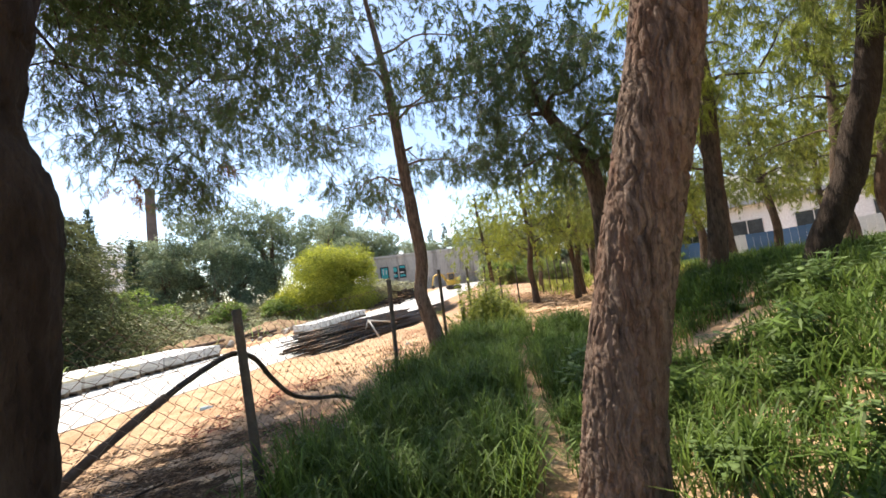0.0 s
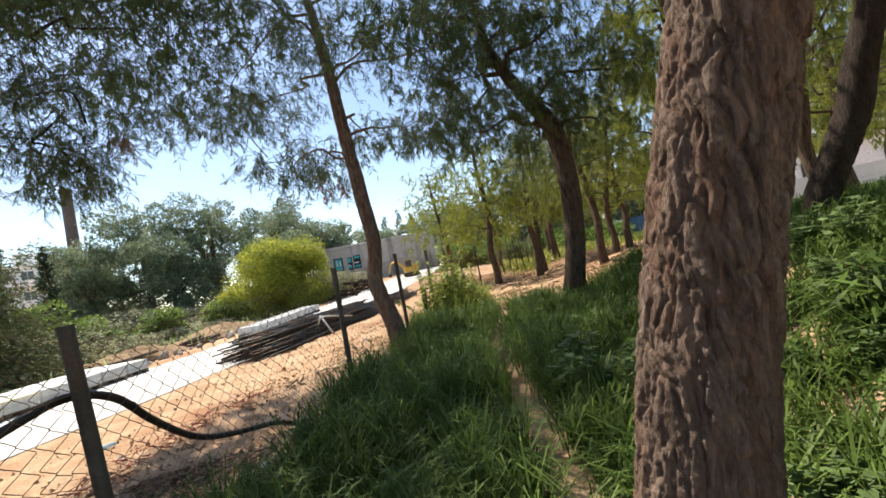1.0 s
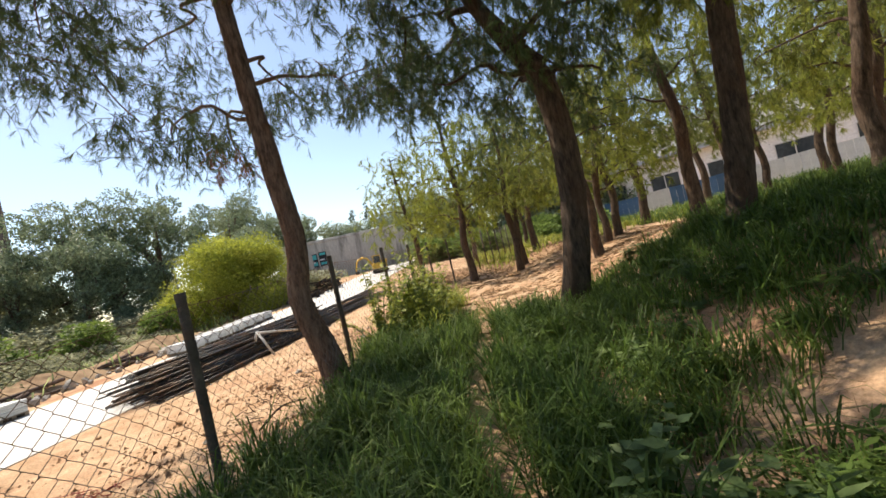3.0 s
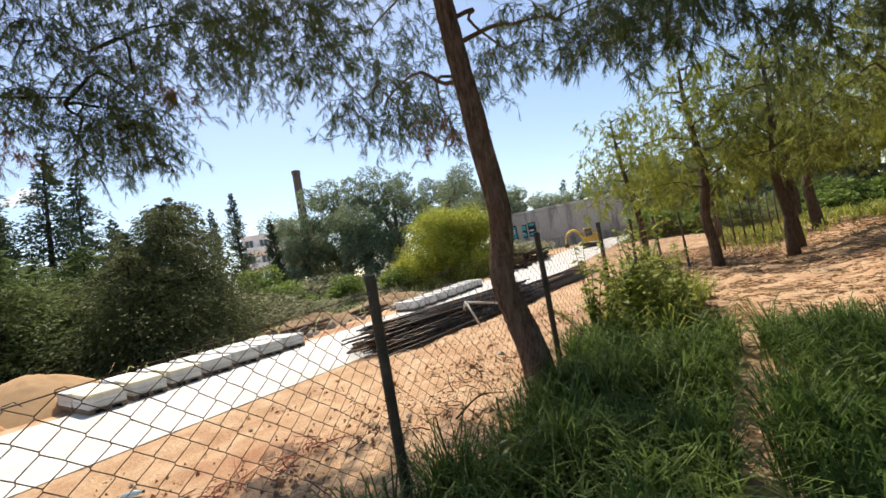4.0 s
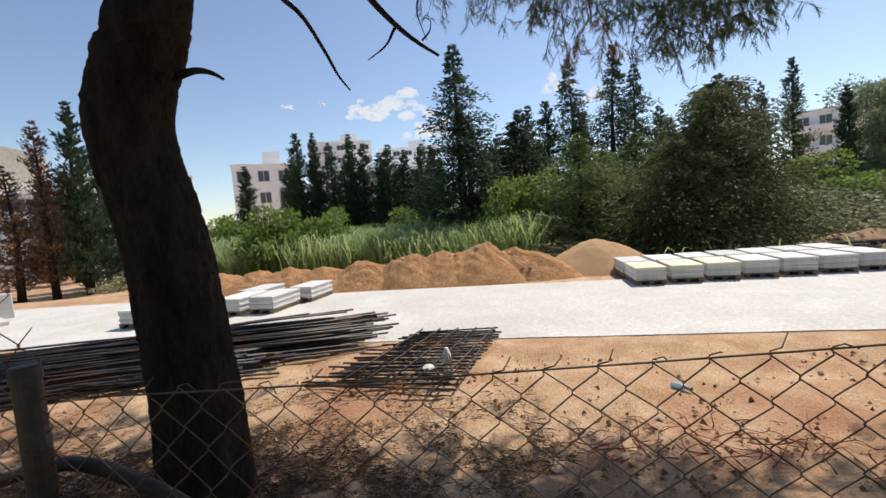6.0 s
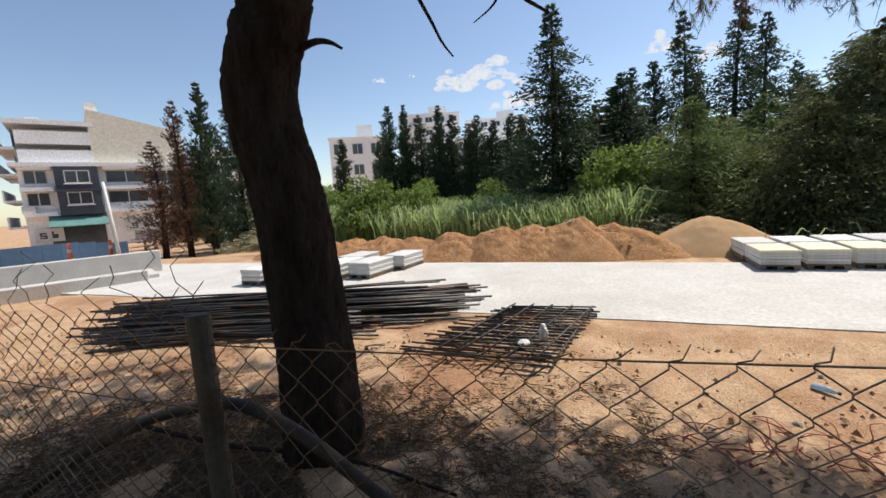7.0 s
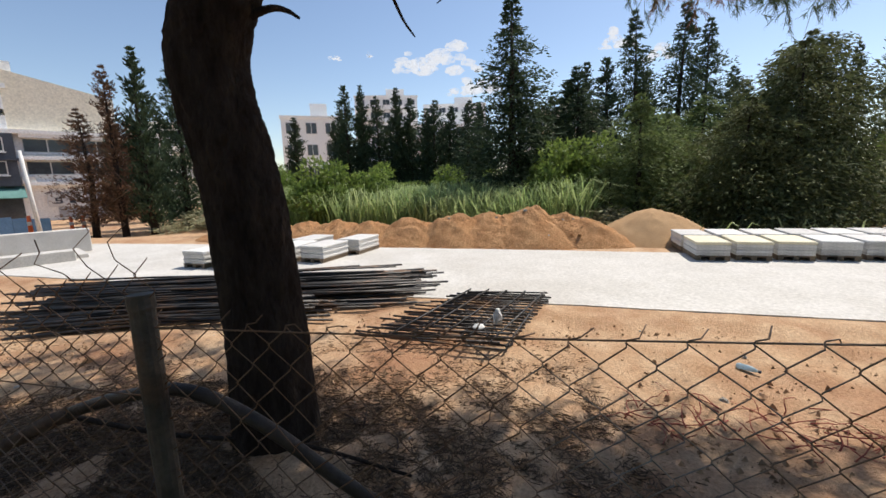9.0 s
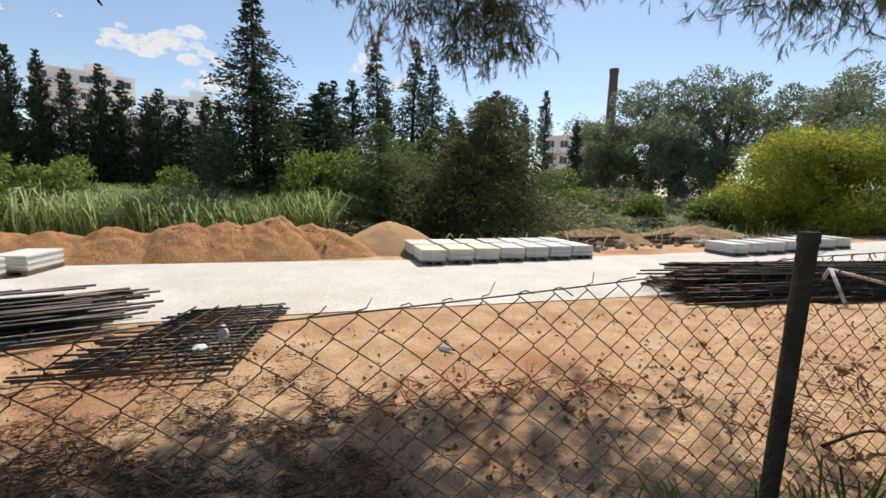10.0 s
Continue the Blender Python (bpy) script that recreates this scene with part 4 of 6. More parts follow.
_places = [(1, 3.5, 17.7, 60, 0.95), (3, 5.9, 18.9, 170, 0.9), (0, 5.3, 17.8, 250, 0.8), (2, 8.5, 12.6, 30, 1.0), (0, 11.5, 14.5, 120, 1.0), (1, 8.8, 16.8, 220, 1.0), (3, 2.0, 20.5, 20, 0.9), (1, 7.0, 14.5, 300, 0.8),
           (2, 12.5, 20.5, 300, 1.1), (1, 10.5, 9.8, 10, 1.0), (0, 14.5, 11.2, 80, 1.1), (2, 8.0, 22.8, 140, 1.0), (1, 12.2, 26.0, 50, 1.05), (0, 16.5, 18.0, 190, 1.1), (2, 19.0, 24.0, 260, 1.15), (0, 8.0, 8.3, 330, 1.0), (3, 9.5, 5.0, 90, 1.0), (3, 15.5, 14.5, 90, 1.0), (1, 19.5, 15.5, 10, 1.1), (2, 21.5, 19.5, 100, 1.1), (0, 5.5, 25.5, 200, 1.0), (3, 10.0, 29.5, 310, 1.0), (0, 13.5, 6.5, 40, 1.0), (0, 5.6, 12.6, 140, 0.9),
           # these eight never come into view; added to block sky light from behind
           (0, 3.2, -3.0, 20, 1.0), (2, -0.6, -4.2, 200, 1.0), (1, 6.2, -0.6, 80, 1.05), (3, 8.2, 2.2, 150, 1.0), (0, 6.0, -5.0, 240, 1.1), (2, 1.6, -7.6, 310, 1.1), (1, 10.5, -3.0, 10, 1.1), (3, -3.2, -7.0, 110, 1.0)]
_seen = set()
for k, x, y, rz, s in _places:
    m = pose(x, y, gz(x, y) - 0.02, 0, 0, rz) @ Matrix.Scale(s, 4)
    if k in _seen:
        copy_thing(_g[k], m)
    else:
        _g[k].matrix_world = m
        _seen.add(k)

# ---- trees and scrub beyond the slab ----
def leaf_cloud(lobes, rng, per, size, flat=0.5, shell=0.55):
    """Leaves gathered in uneven lobes (x, y, z, rx, ry, rz)."""
    P, D = [], []
    for x, y, z, rx, ry, rz in lobes:
        d = unit(rng.normal(size=(per, 3)))
        r = rng.uniform(shell, 1.0, per)[:, None] ** 0.7
        bump = 1 + 0.3 * np.sin(d[:, :1] * 5 + x) * np.cos(d[:, 1:2] * 6 + y) * np.sin(d[:, 2:] * 5 + z)
        P.append(np.array([x, y, z]) + d * r * bump * np.array([rx, ry, rz]))
        D.append(d * 0.6 + rng.normal(size=(per, 3)) * 0.6 + np.array([0, 0, -0.2]))
    P, D = np.concatenate(P), np.concatenate(D)
    N = rng.normal(size=P.shape) + np.array([0, 0, flat])
    return leaves(P, D, N, size * rng.uniform(0.6, 1.4, len(P)), size * 0.55)


def conifer(name, label, h, r, mat, seed, tiers=26, per=120, slim=0.9, size=0.28, gap=0.25, droop=0.3, bare=0.08, trunk_mat=M_BARK_D, category="tree", power=0.8):
    """A cypress or fir: a tapered trunk with whorls of sprays, uneven in outline."""
    rng = np.random.default_rng(seed)
    th = thing(name, label, category, group="conifers beyond the slab")
    part("trunk", tubes_mesh("trunk", [([(0, 0, -0.3), (0.02 * h, 0, h * 0.5), (0, 0, h * 0.98)], [0.022 * h, 0.012 * h, 0.01])], trunk_mat, 7), None, th)
    P, D, lines = [], [], []
    for k in range(tiers):
        f = k / (tiers - 1)
        z = h * (bare + (1 - bare) * f)
        rad = r * (1 - f ** (1 / slim)) ** power * rng.uniform(1 - gap, 1 + gap) + 0.05
        boughs = 7
        for b in range(boughs):
            a = rng.uniform(0, 2 * math.pi)
            ln = rad * rng.uniform(0.55, 1.15)
            n = max(3, int(per / boughs * (0.2 + 1.05 * ln / r)))
            t = rng.uniform(0.15, 1, n)[:, None]
            d = np.array([math.cos(a), math.sin(a), -droop + rng.normal() * 0.15])
            pos = np.array([0, 0, z]) + d * ln * t + rng.normal(size=(n, 3)) * np.array([0.22, 0.22, 0.16]) * ln * 0.6
            P.append(pos)
            D.append(d + rng.normal(size=(n, 3)) * 0.5 + np.array([0, 0, 0.25 - droop * 0.5]))
            if k % 2 == 0 and b < 3:
                lines.append(([(0, 0, z), tuple(np.array([0, 0, z]) + d * ln * 0.8)], [0.012, 0.004]))
    P, D = np.concatenate(P), np.concatenate(D)
    quads = leaves(P, D, rng.normal(size=P.shape), size * rng.uniform(0.6, 1.4, len(P)), size * 0.38)
    crown = part("crown", fast_mesh("crown", quads, 4, mat), None, th)
    tagged(part("bough_spray", tubes_mesh("bough_spray", lines, trunk_mat, 3), None, crown), kind="stuff")
    return th


def put(srcs, places, sink=0.0):
    seen = set()
    for k, x, y, rz, sx, sz in places:
        m = pose(x, y, gz(x, y) - sink, 0, 0, rz) @ Matrix.Diagonal((sx, sx, sz, 1))
        if k in seen:
            copy_thing(srcs[k], m)
        else:
            srcs[k].matrix_world = m
            seen.add(k)


_cyp = [conifer("cypress", "dark green columnar cypress", 9.0, 0.85, M_CYP, 61, 38, 250, 0.6, 0.19, 0.22, -0.9, 0.03),
        conifer("cypress", "dark green spreading cypress with ragged top", 9.0, 1.5, M_CYP, 62, 36, 270, 0.8, 0.20, 0.3, -0.3, 0.05),
        conifer("cypress", "half-dead cypress with brown needles", 7.4, 1.1, M_CYP_B, 63, 30, 260, 0.7, 0.14, 0.35, -0.5, 0.1),
        conifer("fir_tree", "tall fir with tiered drooping branches", 9.2, 2.5, M_FIR, 64, 38, 460, 0.95, 0.17, 0.3, 0.25, 0.03, power=0.75),
        conifer("cedar_tree", "soft light green cedar with drooping sprays", 6.2, 2.3, M_CEDAR, 65, 30, 560, 1.0, 0.15, 0.3, 0.35, 0.02, power=0.6),
        conifer("drooping_tree", "dense dark tree with drooping branches to the ground", 5.4, 2.9, M_DROOP, 66, 34, 1150, 1.2, 0.115, 0.5, 0.6, 0.02, power=0.5)]
put(_cyp, [(0, -19.9, -10.3, 0, 1.0, 0.92), (2, -19.2, -11.2, 40, 1.0, 1.0), (2, -18.5, -12.0, 150, 1.0, 0.74), (1, -22.3, -10.2, 80, 0.9, 0.95), (1, -24.2, -12.5, 190, 0.9, 0.8), (2, -21, -12.6, 10, 0.8, 0.75),
           (0, -38.0, -9.9, 20, 1.3, 0.95), (1, -34.5, -4.5, 70, 1.15, 1.12), (0, -34.8, -3.2, 130, 1.0, 1.15), (1, -35.0, -2.0, 170, 1.2, 1.02), (0, -35.2, -0.4, 220, 1.1, 1.12), (1, -35.5, 0.7, 220, 1.2, 1.0), (1, -33.5, 2.8, 280, 1.2, 0.93), (0, -33.5, 4.0, 280, 1.1, 0.9), (1, -33.5, 5.4, 320, 1.2, 0.92),
           (1, -36.5, -6.0, 30, 0.8, 0.85), (1, -34.0, 6.8, 30, 0.9, 0.8), (1, -36, -3.7, 99, 1.0, 0.9), (1, -36, 2.2, 199, 1.0, 0.85), (1, -37, -1.2, 20, 1.4, 0.85), (1, -37, 0.2, 140, 1.3, 0.8), (0, -36, -5.2, 60, 1.4, 0.95), (1, -36.5, 3.4, 300, 1.4, 0.8), (1, -36.5, 5.0, 90, 1.4, 0.72), (0, -34.2, 2.0, 40, 1.2, 0.9), (0, -34.6, 6.2, 10, 1.2, 0.95), (1, -19.0, 7.9, 210, 1.0, 0.6),
           (3, -18.3, 6.5, 0, 1.2, 1.0), (3, -18.5, 6.7, 100, 0.95, 0.72), (3, -19.8, 8.6, 120, 0.75, 0.62), (1, -23.1, 12.0, 50, 1.05, 0.92), (1, -23.3, 11.1, 250, 0.9, 0.9), (3, -24.5, 14.0, 90, 0.9, 1.15), (3, -23.6, 16.2, 200, 0.9, 1.18), (3, -24.6, 18.0, 320, 0.9, 1.1), (1, -25.5, 15, 60, 1.2, 0.9), (1, -24.5, 20.0, 60, 1.2, 0.8),
           (4, -15.2, 10.4, 0, 1.0, 0.75), (4, -17.0, 12.2, 140, 1.1, 0.95), (4, -15.0, 12.3, 240, 0.8, 0.6), (5, -13.9, 14.6, 0, 1.2, 1.08), (5, -15.4, 16.0, 130, 1.3, 1.12), (5, -13.6, 13.0, 230, 0.95, 0.72), (4, -16.4, 11.4, 30, 1.2, 0.8), (4, -14.6, 9.2, 70, 0.7, 0.5), (3, -20.5, 9.8, 30, 1.1, 0.75), (1, -21.5, 9.6, 70, 1.2, 0.75), (4, -18.5, 14.5, 200, 1.3, 1.1), (4, -16.2, 17.5, 100, 0.9, 0.8),
           (1, -25.2, 28.6, 10, 0.9, 1.15), (1, -26.8, 28.0, 110, 0.8, 1.05), (0, -24.0, 31.0, 50, 0.9, 0.9), (1, -28, 24, 10, 1.1, 0.9), (1, -27, 21, 100, 1.1, 0.95),
           (1, -30.5, -20.5, 100, 0.9, 0.8), (1, -28, -17, 100, 1.0, 0.8)])
_wc = [conifer("fir_tree", "tall grey-green fir behind the wall", 9, 2.0, M_FIR, 67, 22, 80, 0.9, 0.45, 0.3, 0.1, 0.05)]
put(_wc, [(0, -2 + k * 1.9, 60 + (k * 7 % 5), k * 77, 0.9, 0.92 + 0.13 * ((k * 3) % 4) / 2) for k in range(6)])


def broad_tree(label, h, r, mat, seed, size=0.3, per=900, lobes=14, category="tree", name="broadleaf_tree", trunk=True):
    rng = np.random.default_rng(seed)
    th = thing(name, label, category, group="broadleaf trees and bushes beyond the slab")
    L = []
    for k in range(lobes * 2):
        a, q = rng.uniform(0, 2 * math.pi), rng.uniform(0, 0.75) ** 0.5
        z = h * (rng.uniform(0.16, 0.86) if trunk else rng.uniform(0.0, 0.88) ** 1.15)
        s = r * (rng.uniform(0.15, 0.34) if trunk else rng.uniform(0.2, 0.38))
        if not trunk:
            q *= 1.32 * (1 - 0.92 * (z / h) ** 1.1) ** 0.6
        L.append((math.cos(a) * q * r * 0.75, math.sin(a) * q * r * 0.75, z, s, s, s * 0.8))
    if trunk:
        lines = [([(0, 0, -0.3), (0.1, 0, h * 0.3), (0, 0.1, h * 0.6)], [0.03 * h, 0.022 * h, 0.01 * h])]
        part("trunk", tubes_mesh("trunk", lines, M_BARK, 8), None, th)
        for k in range(6):
            part("limb", tubes_mesh("limb", [([(0.05, 0.05, h * 0.3), (L[k][0] * 0.5, L[k][1] * 0.5, L[k][2] * 0.75), L[k][:3]], [0.013 * h, 0.009 * h, 0.003 * h])], M_BARK, 6), None, th)
    else:
        for k in range(5):
            part("stem", tubes_mesh("stem", [([(0.05 * k, 0.03, -0.1), (L[k][0] * 0.5, L[k][1] * 0.5, L[k][2] * 0.6), L[k][:3]], [0.03, 0.02, 0.008])], M_TWIG, 5), None, th)
    part("crown", fast_mesh("crown", leaf_cloud(L, rng, per * 6 // 10, size), 4, mat), None, th)
    return th


_broad = [broad_tree("tall grey-green eucalyptus with an open crown", 11, 4.6, M_EUC, 71, 0.21, 760, 22),
          broad_tree("tall dark green broadleaf tree", 9, 4.2, M_EUC, 72, 0.21, 760, 20),
          broad_tree("large round yellow-green bush beside the road", 4.2, 3.7, M_BUSH_Y, 73, 0.11, 2600, 26, "bush", "round_bush", False),
          broad_tree("green bush in the scrub", 2.6, 1.6, M_BUSH, 74, 0.15, 560, 14, "bush", "green_bush", False),
          broad_tree("grey-green thorny scrub on rough ground", 1.7, 1.8, M_SCRUB, 75, 0.10, 620, 14, "bush", "scrub_bush", False)]
put(_broad, [(0, -21.8, 38, 0, 1.0, 1.1), (0, -17.5, 41, 100, 1.0, 0.98), (1, -25, 36, 50, 1.0, 1.05), (1, -19, 36.5, 150, 0.9, 0.85), (0, -13, 44, 210, 1.0, 0.9), (1, -12, 40, 250, 1.0, 0.75), (1, -8.5, 52, 80, 1.0, 1.0), (0, -14, 52, 20, 1.0, 0.95), (1, -3, 56, 80, 1.0, 0.8), (1, 3, 57, 180, 1.0, 0.85), (1, -29, 42, 180, 1.0, 0.9),
             (2, -8.8, 31.0, 0, 1.22, 1.12), (4, -13.5, 32.5, 15, 1.7, 0.8), (4, -16.5, 33.0, 75, 1.8, 0.95), (4, -20.0, 32.0, 140, 1.8, 1.4), (4, -23.5, 31.5, 210, 1.8, 1.4), (4, -10.5, 35.5, 260, 1.8, 0.8), (4, -7.0, 36.0, 300, 1.7, 1.2), (4, -26.5, 30.0, 20, 1.8, 1.4),
             (3, -16.8, -1.1, 0, 1.05, 1.15), (3, -17.4, 0.6, 120, 0.8, 0.85), (3, -16.2, 7.9, 0, 1.0, 1.1), (3, -16.8, 9.3, 90, 1.0, 1.2), (3, -15.8, 22, 40, 1.2, 0.8), (3, -13.5, 24.5, 200, 1.0, 0.7), (3, -19, 24, 100, 1.3, 1.2), (3, -21, 20, 100, 1.3, 1.2), (3, -20.5, 3.8, 10, 0.9, 0.9), (3, -24, -6, 10, 1.1, 1.0), (3, -26.5, -7, 60, 1.1, 1.1), (3, -22, 0.3, 60, 0.9, 1.0), (3, -11.5, 27.5, 10, 1.0, 0.6), (3, -30, -6, 10, 1.5, 0.75), (3, -30.5, -2.6, 90, 1.6, 0.62), (3, -30.5, 0.8, 160, 1.5, 0.68), (3, -30, 4, 260, 1.6, 0.66), (3, -29, 7.5, 300, 1.5, 0.9), (3, -26, 10, 20, 1.4, 1.3),
             (4, -14.2, 19.2, 0, 1.0, 0.8), (4, -15.0, 20.9, 90, 1.1, 0.95), (4, -13.4, 21.8, 180, 0.9, 0.7), (4, -14.6, 17.6, 220, 0.9, 1.0), (4, -13.4, 24.4, 40, 1.0, 0.65), (4, -15.5, 19.0, 140, 1.3, 1.3), (4, -17, 21, 140, 1.4, 1.4), (4, -14.2, 8.6, 20, 0.8, 0.7), (4, -22.5, -8.0, 20, 1.2, 0.7), (4, -12.4, 26.4, 80, 1.0, 0.5)])


def reeds():
    rng = np.random.default_rng(81)
    n = 20000
    u = rng.uniform(-10, 4.6, n)
    v = rng.uniform(15.0, 25, n)
    x, y = 0.253 * u - 0.967 * v, 0.967 * u + 0.253 * v
    H = rng.uniform(1.3, 2.15, n) + 0.35 * np.sin(x * 0.8) * np.cos(y * 0.7)
    P = np.stack([x, y, ground_z(x, y) - 0.05], 1)
    q = blades(P, H, rng.uniform(0.2, 0.8, n), 0.036)
    tagged(new("reeds", fast_mesh("reeds", q, 4, M_REED)), "dense stand of tall green reeds beyond the earth heaps", "reeds", kind="stuff")
    n = 16000
    u = rng.uniform(6, 44, n)
    v = rng.uniform(13.2, 27, n)
    x, y = 0.253 * u - 0.967 * v, 0.967 * u + 0.253 * v
    ok = rng.random(n) < step(14.5, 18, v) * 0.9 + 0.06
    P = np.stack([x, y, ground_z(x, y) - 0.03], 1)[ok]
    q = blades(P, rng.uniform(0.25, 0.8, len(P)), rng.uniform(0.2, 0.9, len(P)), 0.05)
    tagged(new("wild_grass", fast_mesh("wild_grass", q, 4, M_REED)), "rough green and straw weeds beyond the road", "grass", kind="stuff")


reeds()


# ---- buildings ----
M_WHITE = material("white_render", (0.80, 0.80, 0.79), (0.85, 0.85, 0.84), 0.4, 0.85, 0.1, 8)
M_CREAM = material("cream_render", (0.74, 0.68, 0.55), (0.79, 0.73, 0.61), 0.4, 0.85, 0.1, 8)
M_GREYR = material("grey_render", (0.32, 0.33, 0.35), (0.40, 0.41, 0.43), 0.4, 0.85, 0.1, 8)
M_DARKR = material("dark_panel", (0.045, 0.055, 0.075), (0.07, 0.08, 0.10), 0.6, 0.6, 0, 8)
M_GLASS = material("window_glass", (0.035, 0.045, 0.055), (0.07, 0.08, 0.09), 0.7, 0.12, 0, 8, spec=0.6)
M_SHUT = material("shutter_white", (0.6, 0.6, 0.58), (0.68, 0.68, 0.66), 2, 0.6, 0.1, 20)
M_BLUE = material("blue_sheet", (0.06, 0.13, 0.24), (0.10, 0.18, 0.30), 1, 0.5, 0.1, 20, random_tint=0.2)
M_ORANGE = material("orange_plastic", (0.75, 0.13, 0.03), (0.8, 0.17, 0.05), 2, 0.5, 0, 20)
M_AWN = material("green_awning", (0.10, 0.22, 0.20), (0.14, 0.28, 0.26), 2, 0.8, 0.1, 20)
M_YEL = material("digger_paint", (0.62, 0.36, 0.045), (0.70, 0.43, 0.07), 2, 0.5, 0.1, 20)
M_BRICK = material("chimney_brick", (0.075, 0.068, 0.066), (0.11, 0.10, 0.095), 1, 0.9, 0.2, 12)


def window(parent, x, y, z, w, h, glass=M_GLASS, frame_mat=None, sill=True):
    """A window with glass, frame and sill on a wall facing -y at y."""
    wd = part("window", boxed(x, y - 0.02, z, w, 0.05, h), glass, parent)
    bm = bmesh.new()
    for sx in (-1, 0, 1):
        box(bm, x + sx * w / 2, y - 0.045, z, 0.07, 0.06, h)
    for q in (0, h):
        box(bm, x, y - 0.045, z + q - 0.035, w + 0.07, 0.06, 0.07)
    part("window_frame", bm, frame_mat or M_SHUT, wd)
    if sill:
        part("sill", boxed(x, y - 0.09, z - 0.12, w + 0.25, 0.2, 0.07), M_WHITE, wd)
    return wd


def balcony(parent, x, y, z, w, d=1.2, solid=M_WHITE):
    b = part("balcony", boxed(x, y - d / 2, z, w, d, 0.16), M_WHITE, parent)
    bm = boxed(x, y - d + 0.05, z + 0.16, w, 0.08, 0.85)
    box(bm, x - w / 2 + 0.04, y - d / 2, z + 0.16, 0.08, d, 0.85)
    box(bm, x + w / 2 - 0.04, y - d / 2, z + 0.16, 0.08, d, 0.85)
    part("parapet", bm, solid, b)
    return b


def apartment_block(label, w, d, floors, cols, wall, m, parapet=True, balconies=True, storey=3.0):
    th = thing("apartment_building", label, "building")
    part("wall", boxed(0, d / 2, 0, w, d, floors * storey), wall, th)
    roof = part("roof", boxed(0, d / 2, floors * storey, w + 0.3, d + 0.3, 0.35), wall, th)
    part("stair_house", boxed(w * 0.15, d * 0.5, floors * storey + 0.35, w * 0.3, d * 0.4, 2.2), wall, roof)
    for f in range(floors):
        for c in range(cols):
            x = -w / 2 + (c + 0.5) * w / cols
            window(th, x, 0, f * storey + 0.9, w / cols * 0.55, 1.5, sill=False)
        if balconies and f:
            balcony(th, 0, 0, f * storey, w * 0.92)
    th.matrix_world = m
    return th


def facing(x, y, tx, ty, z=0.0):
    """Pose at x, y whose -y side faces the point tx, ty."""
    return pose(x, y, z, 0, 0, math.degrees(math.atan2(ty - y, tx - x)) + 90)


def corner_building():
    """The four-storey corner block with a dark bay and a shop below."""
    th = thing("corner_building", "white four-storey corner building with dark bay, ribbon windows and a shop", "building")
    W1 = part("wall", boxed(7.5, 6, 0, 15, 12, 6.6), M_WHITE, th)
    part("roof_slab", boxed(7.4, 5.7, 6.6, 15.6, 12.6, 0.3), M_WHITE, th)
    part("upper_wall", boxed(7.9, 5.2, 6.9, 6.6, 10, 2.9), M_CREAM, th)
    part("upper_wall", boxed(2.4, 6.6, 6.9, 4.4, 9, 3.0), M_WHITE, th)
    part("upper_roof", boxed(2.3, 5.6, 9.9, 5.2, 11, 0.35), M_WHITE, th)
    bm = bmesh.new()
    vs = [bm.verts.new(p) for p in ((4.6, 0.2, 9.8), (11.2, 0.2, 9.8), (4.6, 0.2, 11.3), (4.6, 10.2, 9.8), (11.2, 10.2, 9.8), (4.6, 10.2, 11.3))]
    for f in ((0, 1, 2), (3, 5, 4), (0, 3, 4, 1), (1, 4, 5, 2), (0, 2, 5, 3)):
        bm.faces.new([vs[i] for i in f])
    part("gable", bm, M_CREAM, th, "cream sloping gable wall")
    part("chimney", boxed(5.0, 1.2, 10.9, 0.8, 0.7, 1.1), M_WHITE, th)
    part("chimney", boxed(1.2, 4.5, 10.1, 0.8, 0.7, 1.0), M_WHITE, th)
    part("bay", boxed(3.4, 0.0, 2.75, 2.7, 1.2, 3.85), M_DARKR, th, "dark blue-grey projecting bay")
    part("bay_top", boxed(3.4, -0.1, 4.62, 2.9, 1.5, 0.18), M_DARKR, th)
    for z in (3.6, 5.3):
        window(th, 3.4, -0.6, z, 1.5, 0.95)
        window(th, 0.95, 0, z, 1.3, 1.0)
        for x in (6.6, 9.6, 12.6):
            window(th, x, 0, z, 2.75, 1.0)
    for z in (2.75, 4.7, 6.35):
        part("band", boxed(10.0, -0.25, z, 9.9, 0.5, 0.3), M_WHITE, th)
        part("band", boxed(0.95, -0.25, z, 1.9, 0.5, 0.3), M_WHITE, th)
    for z in (7.05, 8.5):
        window(th, 1.4, 2.1, z + 0.1, 1.4, 1.1)
        window(th, 3.3, 2.1, z + 0.1, 1.2, 1.1)
        balcony(th, 2.4, 2.1, z - 0.1, 4.4, 2.0)
    # shop front
    part("shop_glass", boxed(3.0, -0.02, 0.1, 3.4, 0.1, 2.3), M_GLASS, th)
    bm = bmesh.new()
    vs = [bm.verts.new(p) for p in ((1.3, -0.05, 2.75), (4.9, -0.05, 2.75), (4.9, -1.4, 1.9), (1.3, -1.4, 1.9), (1.3, -0.05, 2.70), (4.9, -0.05, 2.70), (4.9, -1.4, 1.85), (1.3, -1.4, 1.85))]
    for f in ((0, 1, 2, 3), (7, 6, 5, 4), (3, 2, 6, 7), (0, 3, 7, 4), (1, 5, 6, 2)):
        bm.faces.new([vs[i] for i in f])
    part("awning", bm, M_AWN, th, "faded green shop awning")
    part("shop_glass", boxed(8.4, -0.02, 0.2, 3.6, 0.1, 2.0), M_GREYR, th)
